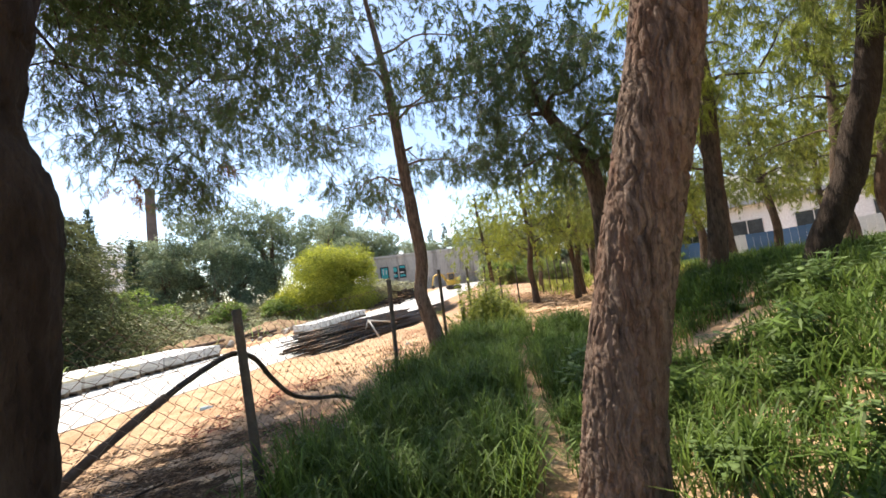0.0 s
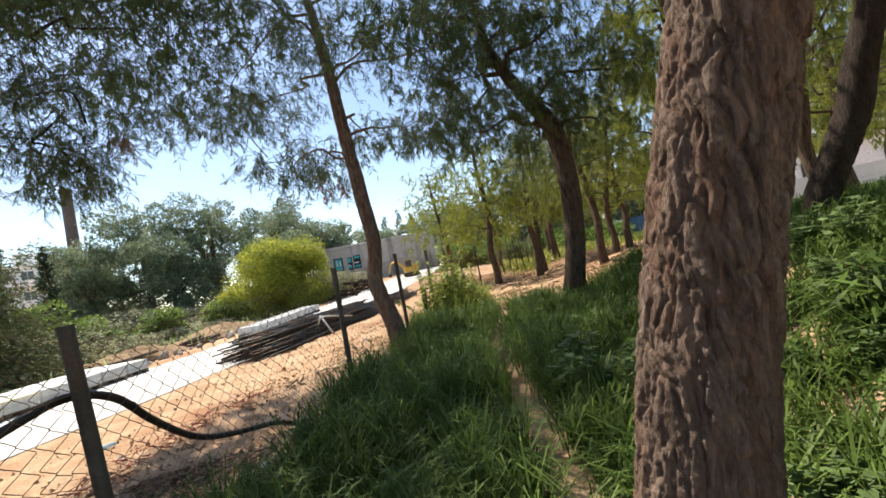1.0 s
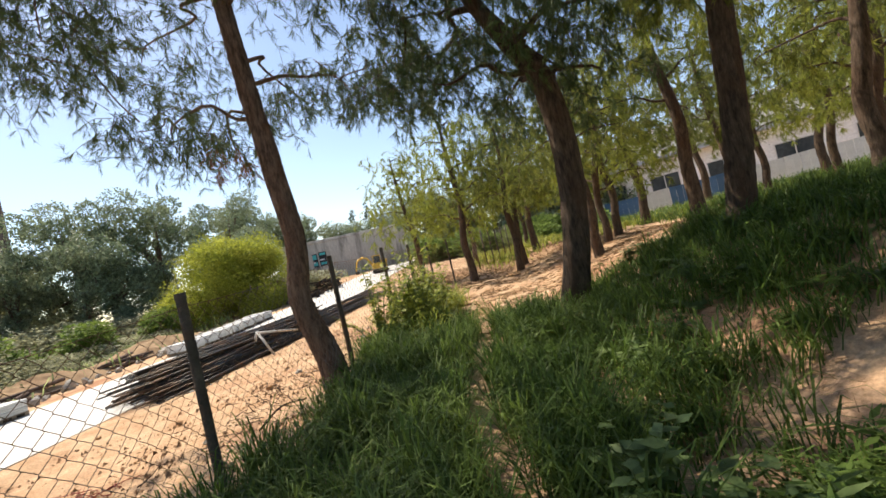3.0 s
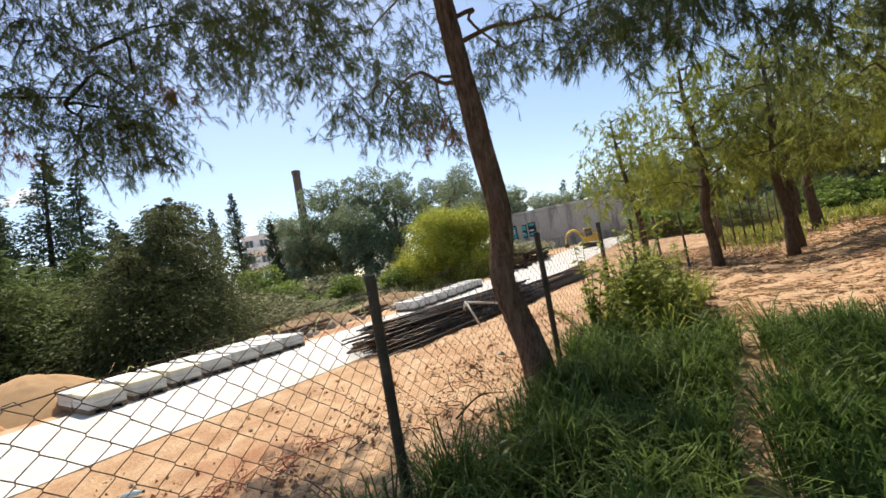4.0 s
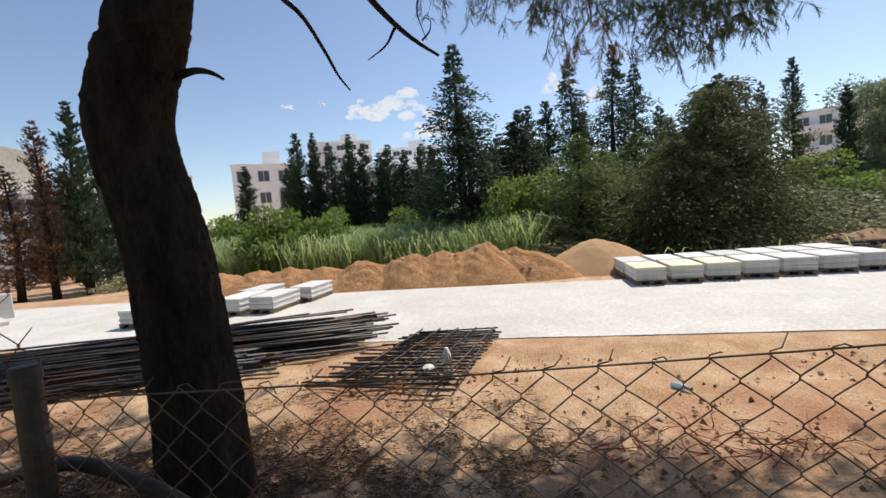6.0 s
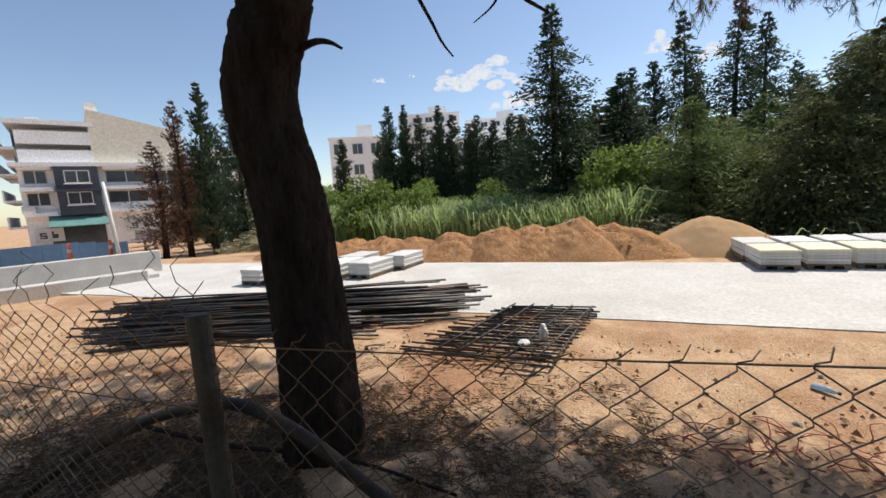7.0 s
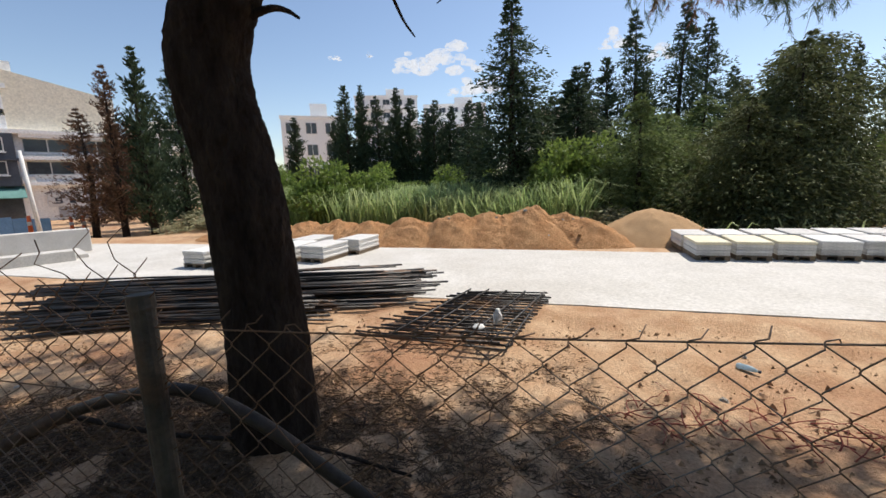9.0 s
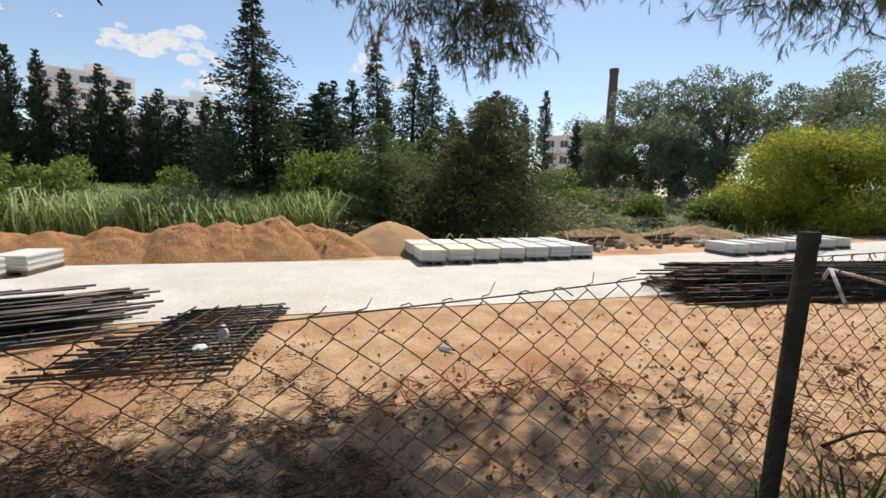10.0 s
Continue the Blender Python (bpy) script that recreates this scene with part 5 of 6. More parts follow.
    # two white boards with plain dark marks
    for x, z, w in ((1.2, 0.75, 1.7), (7.2, 1.05, 2.3)):
        bd = part("sign_board", boxed(x, -0.16, z, w, 0.06, 1.05), M_SHUT, th, "white shop sign board with dark lettering")
        bm = bmesh.new()
        box(bm, x - w * 0.22, -0.2, z + 0.62, 0.42, 0.02, 0.11)
        box(bm, x - w * 0.22 - 0.15, -0.2, z + 0.50, 0.11, 0.02, 0.2)
        box(bm, x - w * 0.22, -0.2, z + 0.44, 0.42, 0.02, 0.10)
        box(bm, x - w * 0.22 + 0.15, -0.2, z + 0.30, 0.11, 0.02, 0.2)
        box(bm, x - w * 0.22, -0.2, z + 0.26, 0.42, 0.02, 0.10)
        box(bm, x + 0.18, -0.2, z + 0.26, 0.11, 0.02, 0.55)
        box(bm, x + 0.34, -0.2, z + 0.26, 0.3, 0.02, 0.32)
        part("lettering", bm, M_DARKR, bd)
    for x, z in ((5.2, 2.9), (0.3, 3.0)):
        part("air_conditioner", boxed(x, -0.2, z, 0.8, 0.35, 0.6, bevel=0.03), M_SHUT, th)
    # the flank with stacked balconies
    for k in range(4):
        bm = boxed(-0.5, 5, 1.9 + k * 2.05, 1.1, 8.5, 0.16)
        box(bm, -1.0, 5, 2.06 + k * 2.05, 0.1, 8.5, 0.8)
        part("balcony", bm, M_WHITE, th)
        part("flank_window", boxed(-0.03, 4.5, 2.2 + k * 2.05, 0.08, 5.5, 1.35), M_GLASS, th)
    part("dish", tubes_mesh("dish", [([(0.4, 6, 10.3), (0.4, 6, 10.9)], [0.02, 0.02]), ([(0.4, 5.9, 10.9), (0.4, 5.8, 10.95)], [0.35, 0.3])], M_SHUT, 10), None, th)
    return th


CB = corner_building()
CB.matrix_world = pose(-28.0, -31.95, -0.4, 0, 0, 139)
apartment_block("pale grey apartment block behind cypresses", 8, 10, 4, 3, M_WHITE, facing(-60.5, -15.8, 0, 4, -1), balconies=False)
apartment_block("white apartment tower with stacked balconies", 15, 12, 8, 5, M_WHITE, facing(-104, -11.5, 0, 4, -2))
apartment_block("white apartment tower with stacked balconies", 16, 12, 8, 5, M_WHITE, facing(-112, 5, 0, 4, -3))
apartment_block("white apartment block with a flat roof", 20, 12, 6, 6, M_WHITE, facing(-96, 1, 0, 4, -4))
apartment_block("cream apartment block with balconies", 12, 12, 4, 4, M_CREAM, facing(-72, 22, 0, 4, 0.5))
apartment_block("cream apartment block beside the corner building", 12, 12, 3, 4, M_CREAM, facing(-50, -27, 0, 4, 0))
apartment_block("white low apartment block among trees", 10, 10, 4, 4, M_WHITE, facing(-56, 66, 0, 4, 1))


def far_chimney():
    th = thing("brick_chimney", "tall square brick factory chimney", "chimney")
    v, f = tube_arrays([(0, 0, 0), (0, 0, 19.5)], [0.8, 0.62], 8)
    part("shaft", mesh_from("shaft", v, f, M_BRICK), None, th)
    v, f = tube_arrays([(0, 0, 19.4), (0, 0, 20.0)], [0.7, 0.7], 8)
    part("rim", mesh_from("rim", v, f, M_BRICK), None, th)
    th.matrix_world = pose(-43, 59.8, 1.2)


far_chimney()


def lamp_pole():
    th = thing("street_pole", "pale leaning street pole by the walls", "pole")
    a, b = Vector((-15.1, -11.0, -0.2)), Vector((-15.0, -11.15, 3.3))
    part("shaft", tubes_mesh("shaft", [([a, b], [0.075, 0.06])], M_SHUT, 12), None, th)
    part("collar", tubes_mesh("collar", [([a + Vector((0, 0, 0.1)), a + Vector((0, 0, 0.35))], [0.12, 0.12])], M_CONC2, 12), None, th)


lamp_pole()


def clouds():
    white = bpy.data.materials.new("cloud_white")
    white.use_nodes = True
    wn, wl = white.node_tree.nodes, white.node_tree.links
    em, tp, mx, nt = wn.new("ShaderNodeEmission"), wn.new("ShaderNodeBsdfTransparent"), wn.new("ShaderNodeMixShader"), wn.new("ShaderNodeTexNoise")
    em.inputs["Color"].default_value, em.inputs["Strength"].default_value = (0.86, 0.92, 1.0, 1), 0.86
    tc, mr = wn.new("ShaderNodeTexCoord"), wn.new("ShaderNodeMapRange")
    nt.inputs["Scale"].default_value, nt.inputs["Detail"].default_value = 0.045, 5
    mr.inputs["From Min"].default_value, mr.inputs["From Max"].default_value, mr.inputs["To Max"].default_value = 0.36, 0.60, 0.72
    wl.new(tc.outputs["Object"], nt.inputs["Vector"])
    wl.new(nt.outputs["Fac"], mr.inputs["Value"])
    wl.new(mr.outputs[0], mx.inputs[0])
    wl.new(tp.outputs[0], mx.inputs[1])
    wl.new(em.outputs[0], mx.inputs[2])
    wl.new(mx.outputs[0], wn["Material Output"].inputs["Surface"])
    rng = random.Random(3)
    for az, el, w, h in ((91.3, 13.8, 11, 4.4), (86.5, 11.0, 7.5, 3.2), (104.6, 15.2, 1.7, 0.7), (69, 15.0, 4, 2.2), (64.5, 13.0, 4, 2.0), (100.2, 15.6, 0.8, 0.6)):
        D = 1500.0
        th = thing("cloud", "small white fair-weather cloud in blue sky", "cloud", group="clouds", kind="structure")
        bm = bmesh.new()
        for k in range(30):
            x = rng.uniform(-1, 1)
            a = radians(az + x * w / 2)
            top = h * (1 - x * x) ** 0.7 * (0.65 + 0.35 * math.sin(x * 5 + az))
            e = radians(el + rng.uniform(0, 1) * top)
            r = D * radians(h) * rng.uniform(0.10, 0.22) * (1.1 - abs(x) * 0.6)
            c = Vector((-math.sin(a) * math.cos(e), math.cos(a) * math.cos(e), math.sin(e))) * D
            got = bmesh.ops.create_icosphere(bm, subdivisions=2, radius=r, matrix=Matrix.Translation(c) @ Matrix.Diagonal((1.5, 1.5, 0.7, 1)))
            for vtx in got["verts"]:
                d = (vtx.co - c)
                vtx.co = c + d * (1 + 0.5 * noise.noise(vtx.co * (2.2 / r)) + 0.3 * noise.noise(vtx.co * (6 / r)))
        for f in bm.faces:
            f.smooth = True
        part("puff", bm, white, th)


clouds()

# ---- beyond the grove ----
def park_building():
    th = thing("park_building", "long pale single-storey building with deep eaves", "building")
    part("wall", boxed(0, 4, 0, 34, 8, 4.2), M_WHITE, th)
    part("upper_wall", boxed(-4, 5, 4.5, 24, 6, 3.0), M_CREAM, th)
    part("roof", boxed(0, 3.6, 4.2, 35, 9.6, 0.35), M_GREYR, th)
    for k in range(7):
        window(th, -14 + k * 4.6, 0, 1.3, 2.4, 1.6)
    th.matrix_world = facing(33, 30, 0, 3, 1.0)


park_building()


def sheet_fence():
    th = thing("sheet_fence", "white and blue corrugated metal hoarding", "fence")
    a, b = Vector((17.2, 33.5, 0)), Vector((30.5, 22.5, 0))
    n = 42
    for k in range(n):
        p = a.lerp(b, k / n)
        blue = 14 <= k < 26 or 3 <= k < 9
        ob = part("sheet", boxed(0, 0.02 * (k % 2), 0, 0.40, 0.03, 1.5), M_BLUE if blue else M_SHUT, th)
        ob.matrix_world = pose(p.x, p.y, gz(p.x, p.y) + 0.05, 0, 0, math.degrees(math.atan2(b.y - a.y, b.x - a.x)))


sheet_fence()


# bushes and small trees that close the view behind the grove
_pb = [broad_tree("dense green hedge bush behind the grove", 2.4, 1.9, M_BUSH, 76, 0.22, 260, 12, "bush", "hedge_bush", False),
       broad_tree("broad olive-green tree behind the grove", 6.5, 3.4, M_EUC, 77, 0.3, 330, 16)]
_pr = random.Random(31)
_pl = []
for k in range(17):
    f = k / 16
    x, y = 4.5 + 13 * f + _pr.uniform(-0.6, 0.6), 36 - 2 * f + _pr.uniform(-1.5, 1.5)
    _pl.append((0, x, y, k * 67, _pr.uniform(0.8, 1.3), _pr.uniform(0.5, 1.0)))
for x, y in ((5.5, 41), (10, 40), (14.5, 40.5), (19, 41), (24, 42), (8, 46), (30, 44), (17, 46)):
    _pl.append((1, x, y, x * 40, _pr.uniform(0.9, 1.2), _pr.uniform(0.9, 1.2)))
put(_pb, _pl)


def far_fence():
    """The straight chain-link run that closes the park at the end of the path."""
    th = thing("park_fence", "grey chain-link fence closing the park", "fence")
    a, b = uv(21.4, 1.3), uv(30, -1.6)
    n = 9
    lines = []
    for k in range(n):
        p = a.lerp(b, k / (n - 1))
        g = gz(p.x, p.y)
        part("post", tubes_mesh("post", [([(p.x, p.y, g - 0.1), (p.x, p.y, g + 1.9)], [0.035, 0.035])], M_POST, 8), None, th)
    L = (b - a).length
    for s in (1, -1):
        for k in range(int(L / 0.12) + 14):
            f0 = (k * 0.12 - (1.7 if s > 0 else 0)) / L
            f1 = f0 + s * 1.7 / L
            pts = []
            for f, z in ((f0, 0.05), (f1, 1.8)):
                pts.append((f, z))
            (fa, za), (fb, zb) = pts
            if fb != fa:
                ca, cb = min(1, max(0, fa)), min(1, max(0, fb))
                z_at = lambda q: za + (zb - za) * (q - fa) / (fb - fa)
                if abs(ca - cb) > 1e-4:
                    e = []
                    for q in (ca, cb):
                        p = a.lerp(b, q)
                        e.append((p.x, p.y, gz(p.x, p.y) + z_at(q)))
                    lines.append((e, [0.0028, 0.0028]))
    part("wire_mesh", tubes_mesh("wire_mesh", lines, M_WIRE, 3), None, th)


far_fence()

# ---- grass and weeds of the bank ----
PATH_LINE = [(0.35, 0.0), (0.55, 2.6), (0.75, 4.6), (1.0, 7.0), (1.7, 9.3), (2.3, 11.5), (3.2, 14.0), (4.0, 18.0)]


def path_gap(x, y):
    """Metres from the trodden path's middle line."""
    px = np.interp(y, [p[1] for p in PATH_LINE], [p[0] for p in PATH_LINE])
    return np.abs(x - px)


def grass_field(name, label, n, urange, vrange, h, lean, width, mat, seed, keep):
    rng = np.random.default_rng(seed)
    u, v = rng.uniform(*urange, n), rng.uniform(*vrange, n)
    x, y = 0.253 * u - 0.967 * v, 0.967 * u + 0.253 * v
    clump = np.array([noise.noise(Vector((a * 1.5, b * 1.5, seed))) for a, b in zip(x, y)])
    ok = rng.random(n) < keep(x, y, u, v) * np.clip(0.72 + 1.2 * clump, 0.12, 1)
    x, y, clump = x[ok], y[ok], clump[ok]
    P = np.stack([x, y, ground_z(x, y) - 0.03], 1)
    tuft = np.array([noise.noise(Vector((a * 4.5, b * 4.5, seed + 9))) for a, b in zip(x, y)])
    H = rng.uniform(h[0], h[1], len(x)) * np.clip(1 + 0.6 * clump + 0.7 * tuft, 0.3, 2.0)
    q = blades(P, H, rng.uniform(lean[0], lean[1], len(x)), width * rng.uniform(0.6, 1.3, len(x)))
    tagged(new(name, fast_mesh(name, q, 4, mat)), label, "grass", kind="stuff")


def off_path(x, y):
    return step(0.05, 0.28, path_gap(x, y) - 0.22 * step(3.4, 2.2, y))


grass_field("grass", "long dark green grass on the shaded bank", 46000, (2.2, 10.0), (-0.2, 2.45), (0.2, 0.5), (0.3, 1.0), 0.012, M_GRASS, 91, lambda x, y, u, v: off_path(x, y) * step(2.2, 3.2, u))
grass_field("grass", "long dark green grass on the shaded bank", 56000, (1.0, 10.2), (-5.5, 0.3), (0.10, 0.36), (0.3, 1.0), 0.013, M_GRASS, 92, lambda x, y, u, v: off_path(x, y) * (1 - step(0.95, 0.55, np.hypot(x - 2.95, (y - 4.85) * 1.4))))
grass_field("grass", "yellow-green weeds by the fence, tinted as sunlit", 9000, (9.0, 13.2), (0.6, 2.4), (0.25, 0.6), (0.2, 0.8), 0.016, M_GRASS_Y, 93, lambda x, y, u, v: step(0.5, 0.9, path_gap(x, y)))
grass_field("grass", "rough green grass under the grove", 34000, (11, 36), (-24, -6.0), (0.15, 0.5), (0.3, 1.0), 0.03, M_GRASS, 94, lambda x, y, u, v: step(5.5, 8.5, -v))

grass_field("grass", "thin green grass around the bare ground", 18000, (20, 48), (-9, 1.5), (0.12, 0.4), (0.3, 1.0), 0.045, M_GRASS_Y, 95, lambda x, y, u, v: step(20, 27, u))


def weed(seed, kind):
    """A leafy weed: stems with broad leaves (0), narrow arching leaves (1), a low leafy tangle (2) or tall stems tinted
    as sunlit (3).
    """
    rng = np.random.default_rng(seed)
    label = ("dusty green broad-leaved weed on the bank", "bright green weed with long arching leaves", "low tangle of small green weed leaves", "tall yellow-green leafy weed tinted as sunlit")[kind]
    th = thing("weed_plant", label, "plant", group="weeds on the bank")
    P, D, N = [], [], []
    stems, per = ((9, 22), (7, 16), (12, 26), (14, 30))[kind]
    for s in range(stems):
        a = rng.uniform(0, 2 * math.pi)
        q = rng.uniform(0.05, 0.42)
        tip = np.array([math.cos(a) * q, math.sin(a) * q, rng.uniform(0.35, 0.85) * (1, 1, 0.6, 1.15)[kind]])
        pts = smooth_line([(0, 0, -0.05), tuple(tip * np.array([0.35, 0.35, 0.55])), tuple(tip)], 7)
        part("stem", tubes_mesh("stem", [(pts[::2], np.linspace(0.008, 0.003, 4))], M_WEED, 3), None, th)
        for k in range(per):
            f = rng.uniform(0.2, 1.0) * 6
            i = min(int(f), 5)
            c = pts[i] + (pts[i + 1] - pts[i]) * (f - i)
            b = rng.uniform(0, 2 * math.pi)
            P.append(c)
            D.append((math.cos(b), math.sin(b), rng.uniform(-0.6, 0.35)))
    P, D = np.array(P), np.array(D)
    up = np.tile([0, 0, 1.0], (len(P), 1)) + rng.normal(size=P.shape) * 0.35
    if kind == 1:
        n = len(P)
        ln = 0.30 * rng.uniform(0.6, 1.3, n)
        mid = P + unit(D + [0, 0, 0.7]) * ln[:, None] * 0.5
        q = np.concatenate([leaves(P, mid - P, up, ln * 0.55, 0.03), leaves(mid - unit(mid - P) * 0.03, D + [0, 0, -0.6], up, ln * 0.6, 0.028)])
    else:
        ln, w = (0.12, 0.075) if kind == 0 else (0.07, 0.035)
        q = leaves(P, D, up, ln * rng.uniform(0.5, 1.3, len(P)), w * rng.uniform(0.6, 1.2, len(P)))
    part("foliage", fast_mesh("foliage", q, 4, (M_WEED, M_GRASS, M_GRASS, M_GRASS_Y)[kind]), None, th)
    return th


_w = [weed(101, 0), weed(102, 0), weed(103, 1), weed(104, 1), weed(105, 2), weed(106, 3)]
_wr = random.Random(8)
_wp = []
for k in range(300):
    u, v = _wr.uniform(1.5, 10.5), _wr.choice([_wr.uniform(-4.8, -0.3), _wr.uniform(-3.0, 0.2), _wr.uniform(-2.0, 0.4), _wr.uniform(0.9, 2.2)])
    p = uv(u, v)
    if path_gap(p.x, p.y) > 0.5 and (p - Vector((0.85, 2.55, 0))).length > 0.55 and (p.xy - Vector((0.1, 2.2))).length > 0.7 and math.hypot(p.x - 2.95, (p.y - 4.85) * 1.3) > 0.75:
        _wp.append((_wr.choice([0, 1, 2, 3, 4, 4]) if v < 0.6 else _wr.choice([2, 3, 4, 4]), p.x, p.y, _wr.uniform(0, 360), _wr.uniform(0.6, 1.05), _wr.uniform(0.35, 0.72) if v < 0.6 else _wr.uniform(0.5, 0.9)))
for x, y, k, s in ((1.15, 4.3, 0, 1.1), (1.45, 4.55, 1, 1.2), (1.3, 4.9, 0, 1.1), (1.75, 4.2, 2, 1.2), (1.95, 3.75, 3, 1.3), (1.6, 3.6, 2, 1.1), (2.2, 4.5, 3, 1.1), (1.55, 5.3, 1, 1.1), (2.6, 3.3, 2, 1.2), (2.9, 4.0, 3, 1.1), (3.6, 4.2, 0, 1.2), (4.1, 4.6, 1, 1.2), (3.9, 3.7, 0, 1.2)):
    _wp.append((k, x, y, 40 * x * y, s, s))
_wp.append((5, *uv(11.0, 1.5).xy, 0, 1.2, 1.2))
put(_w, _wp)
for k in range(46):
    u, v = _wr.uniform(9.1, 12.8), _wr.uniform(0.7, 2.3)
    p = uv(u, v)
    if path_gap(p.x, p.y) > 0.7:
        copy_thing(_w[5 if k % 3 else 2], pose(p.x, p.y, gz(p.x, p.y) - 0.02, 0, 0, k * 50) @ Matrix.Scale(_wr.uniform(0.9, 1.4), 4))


def clods():
    """Loose clods and stones on the bare earth."""
    rng = random.Random(12)
    meshes = []
    for k in range(5):
        bm = bmesh.new()
        bmesh.ops.create_icosphere(bm, subdivisions=1, radius=1)
        for vtx in bm.verts:
            vtx.co *= 0.75 + 0.5 * rng.random()
            vtx.co.z *= 0.65
        me = bpy.data.meshes.new("clod")
        bm.to_mesh(me)
        bm.free()
        me.materials.append(M_CLOD if k < 3 else M_RUBBLE)
        meshes.append(me)
    n = 0
    while n < 290:
        u, v = rng.uniform(-4, 14), rng.uniform(2.6, 7.1)
        p = on_ground(u, v)
        if n >= 200:
            hu, hv, ru, rv, hh = rng.choice(HEAPS[5:])
            q, a = rng.uniform(0.1, 0.9), rng.uniform(0, 6.28)
            p = on_ground(hu + math.cos(a) * q * ru * 0.95, hv + math.sin(a) * q * rv * 0.95)
            p.z += max(0, hh * (1 - q ** 1.4) ** 1.15 - 0.05)
        ob = new("clod", rng.choice(meshes))
        s = 0.012 + 0.05 * rng.random() ** 5 if n < 200 else rng.uniform(0.03, 0.085)
        ob.matrix_world = pose(p.x, p.y, p.z + s * 0.3, rng.uniform(0, 40), rng.uniform(0, 40), rng.uniform(0, 360)) @ Matrix.Scale(s, 4)
        tagged(ob, "small loose clod of dry earth or stone", "clod", "clods on the bare earth")
        n += 1


clods()


def pebbles():
    """Countless small stones, crumbs of earth and dry twigs, denser under the trees."""
    rng = np.random.default_rng(14)
    n = 26000
    u, v = rng.uniform(-5, 14, n), rng.uniform(2.3, 7.3, n)
    keep = rng.random(n) < 0.35 + 0.65 * step(5.5, 3.5, v)
    u, v = u[keep], v[keep]
    x, y = 0.253 * u - 0.967 * v, 0.967 * u + 0.253 * v
    s = 0.005 + 0.03 * rng.random(len(x)) ** 4
    c = np.stack([x, y, ground_z(x, y) + 0.004], 1)
    tet = np.array([(1, 0, -0.3), (-0.5, 0.87, -0.3), (-0.5, -0.87, -0.3), (0, 0, 0.8)])
    ang = rng.uniform(0, 6.28, len(x))
    rot = np.stack([np.cos(ang), -np.sin(ang), np.sin(ang), np.cos(ang)], 1).reshape(-1, 2, 2)
    t = np.tile(tet, (len(x), 1, 1)) * (0.6 + 0.8 * rng.random((len(x), 4, 3)))
    t[:, :, :2] = np.einsum("nij,nkj->nki", rot, t[:, :, :2])
    q = c[:, None] + t * s[:, None, None]
    tri = q[:, [[0, 1, 3], [1, 2, 3], [2, 0, 3]]].reshape(-1, 3)
    tagged(new("pebbles", fast_mesh("pebbles", tri, 3, M_CRUMB)), "scattered small stones and crumbs of earth", "pebbles", kind="stuff")
    n = 9000
    u, v = rng.uniform(-4, 13, n), rng.uniform(-1.5, 4.8, n)
    x, y = 0.253 * u - 0.967 * v, 0.967 * u + 0.253 * v
    P = np.stack([x, y, ground_z(x, y) + 0.012], 1)
    a = rng.uniform(0, 6.28, n)
    q = needles(P, np.stack([np.cos(a), np.sin(a), rng.normal(size=n) * 0.25], 1), rng.uniform(0.04, 0.16, n), 0.006)
    tagged(new("litter", fast_mesh("litter", q, 3, M_LITTER)), "dry needles and twigs strewn on the earth", "litter", kind="stuff")
    n = 30000
    x, y = rng.uniform(1.2, 11, n), rng.uniform(9.0, 24, n)
    P = np.stack([x, y, ground_z(x, y) + 0.012], 1)
    a = rng.uniform(0, 6.28, n)
    q = needles(P, np.stack([np.cos(a), np.sin(a), rng.normal(size=n) * 0.08], 1), rng.uniform(0.08, 0.20, n), 0.020)
    tagged(new("grove_litter", fast_mesh("grove_litter", q, 3, M_LITTER)), "brown pine litter strewn on the grove floor", "litter", kind="stuff")
    # Dense needle litter under the pine; its dark colour also stands in for deep shade.
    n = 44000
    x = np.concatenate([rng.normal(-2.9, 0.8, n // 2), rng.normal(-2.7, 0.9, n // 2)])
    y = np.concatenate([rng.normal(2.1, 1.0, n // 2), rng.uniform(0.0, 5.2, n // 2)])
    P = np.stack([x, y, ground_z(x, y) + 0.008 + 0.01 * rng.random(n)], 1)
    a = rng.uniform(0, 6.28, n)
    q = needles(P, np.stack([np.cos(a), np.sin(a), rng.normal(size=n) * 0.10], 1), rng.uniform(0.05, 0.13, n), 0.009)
    tagged(new("needle_litter", fast_mesh("needle_litter", q, 3, M_DUFF_SHADE)), "brown needle litter under the pine, darkened to deepen its shade", "litter", kind="stuff")


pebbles()

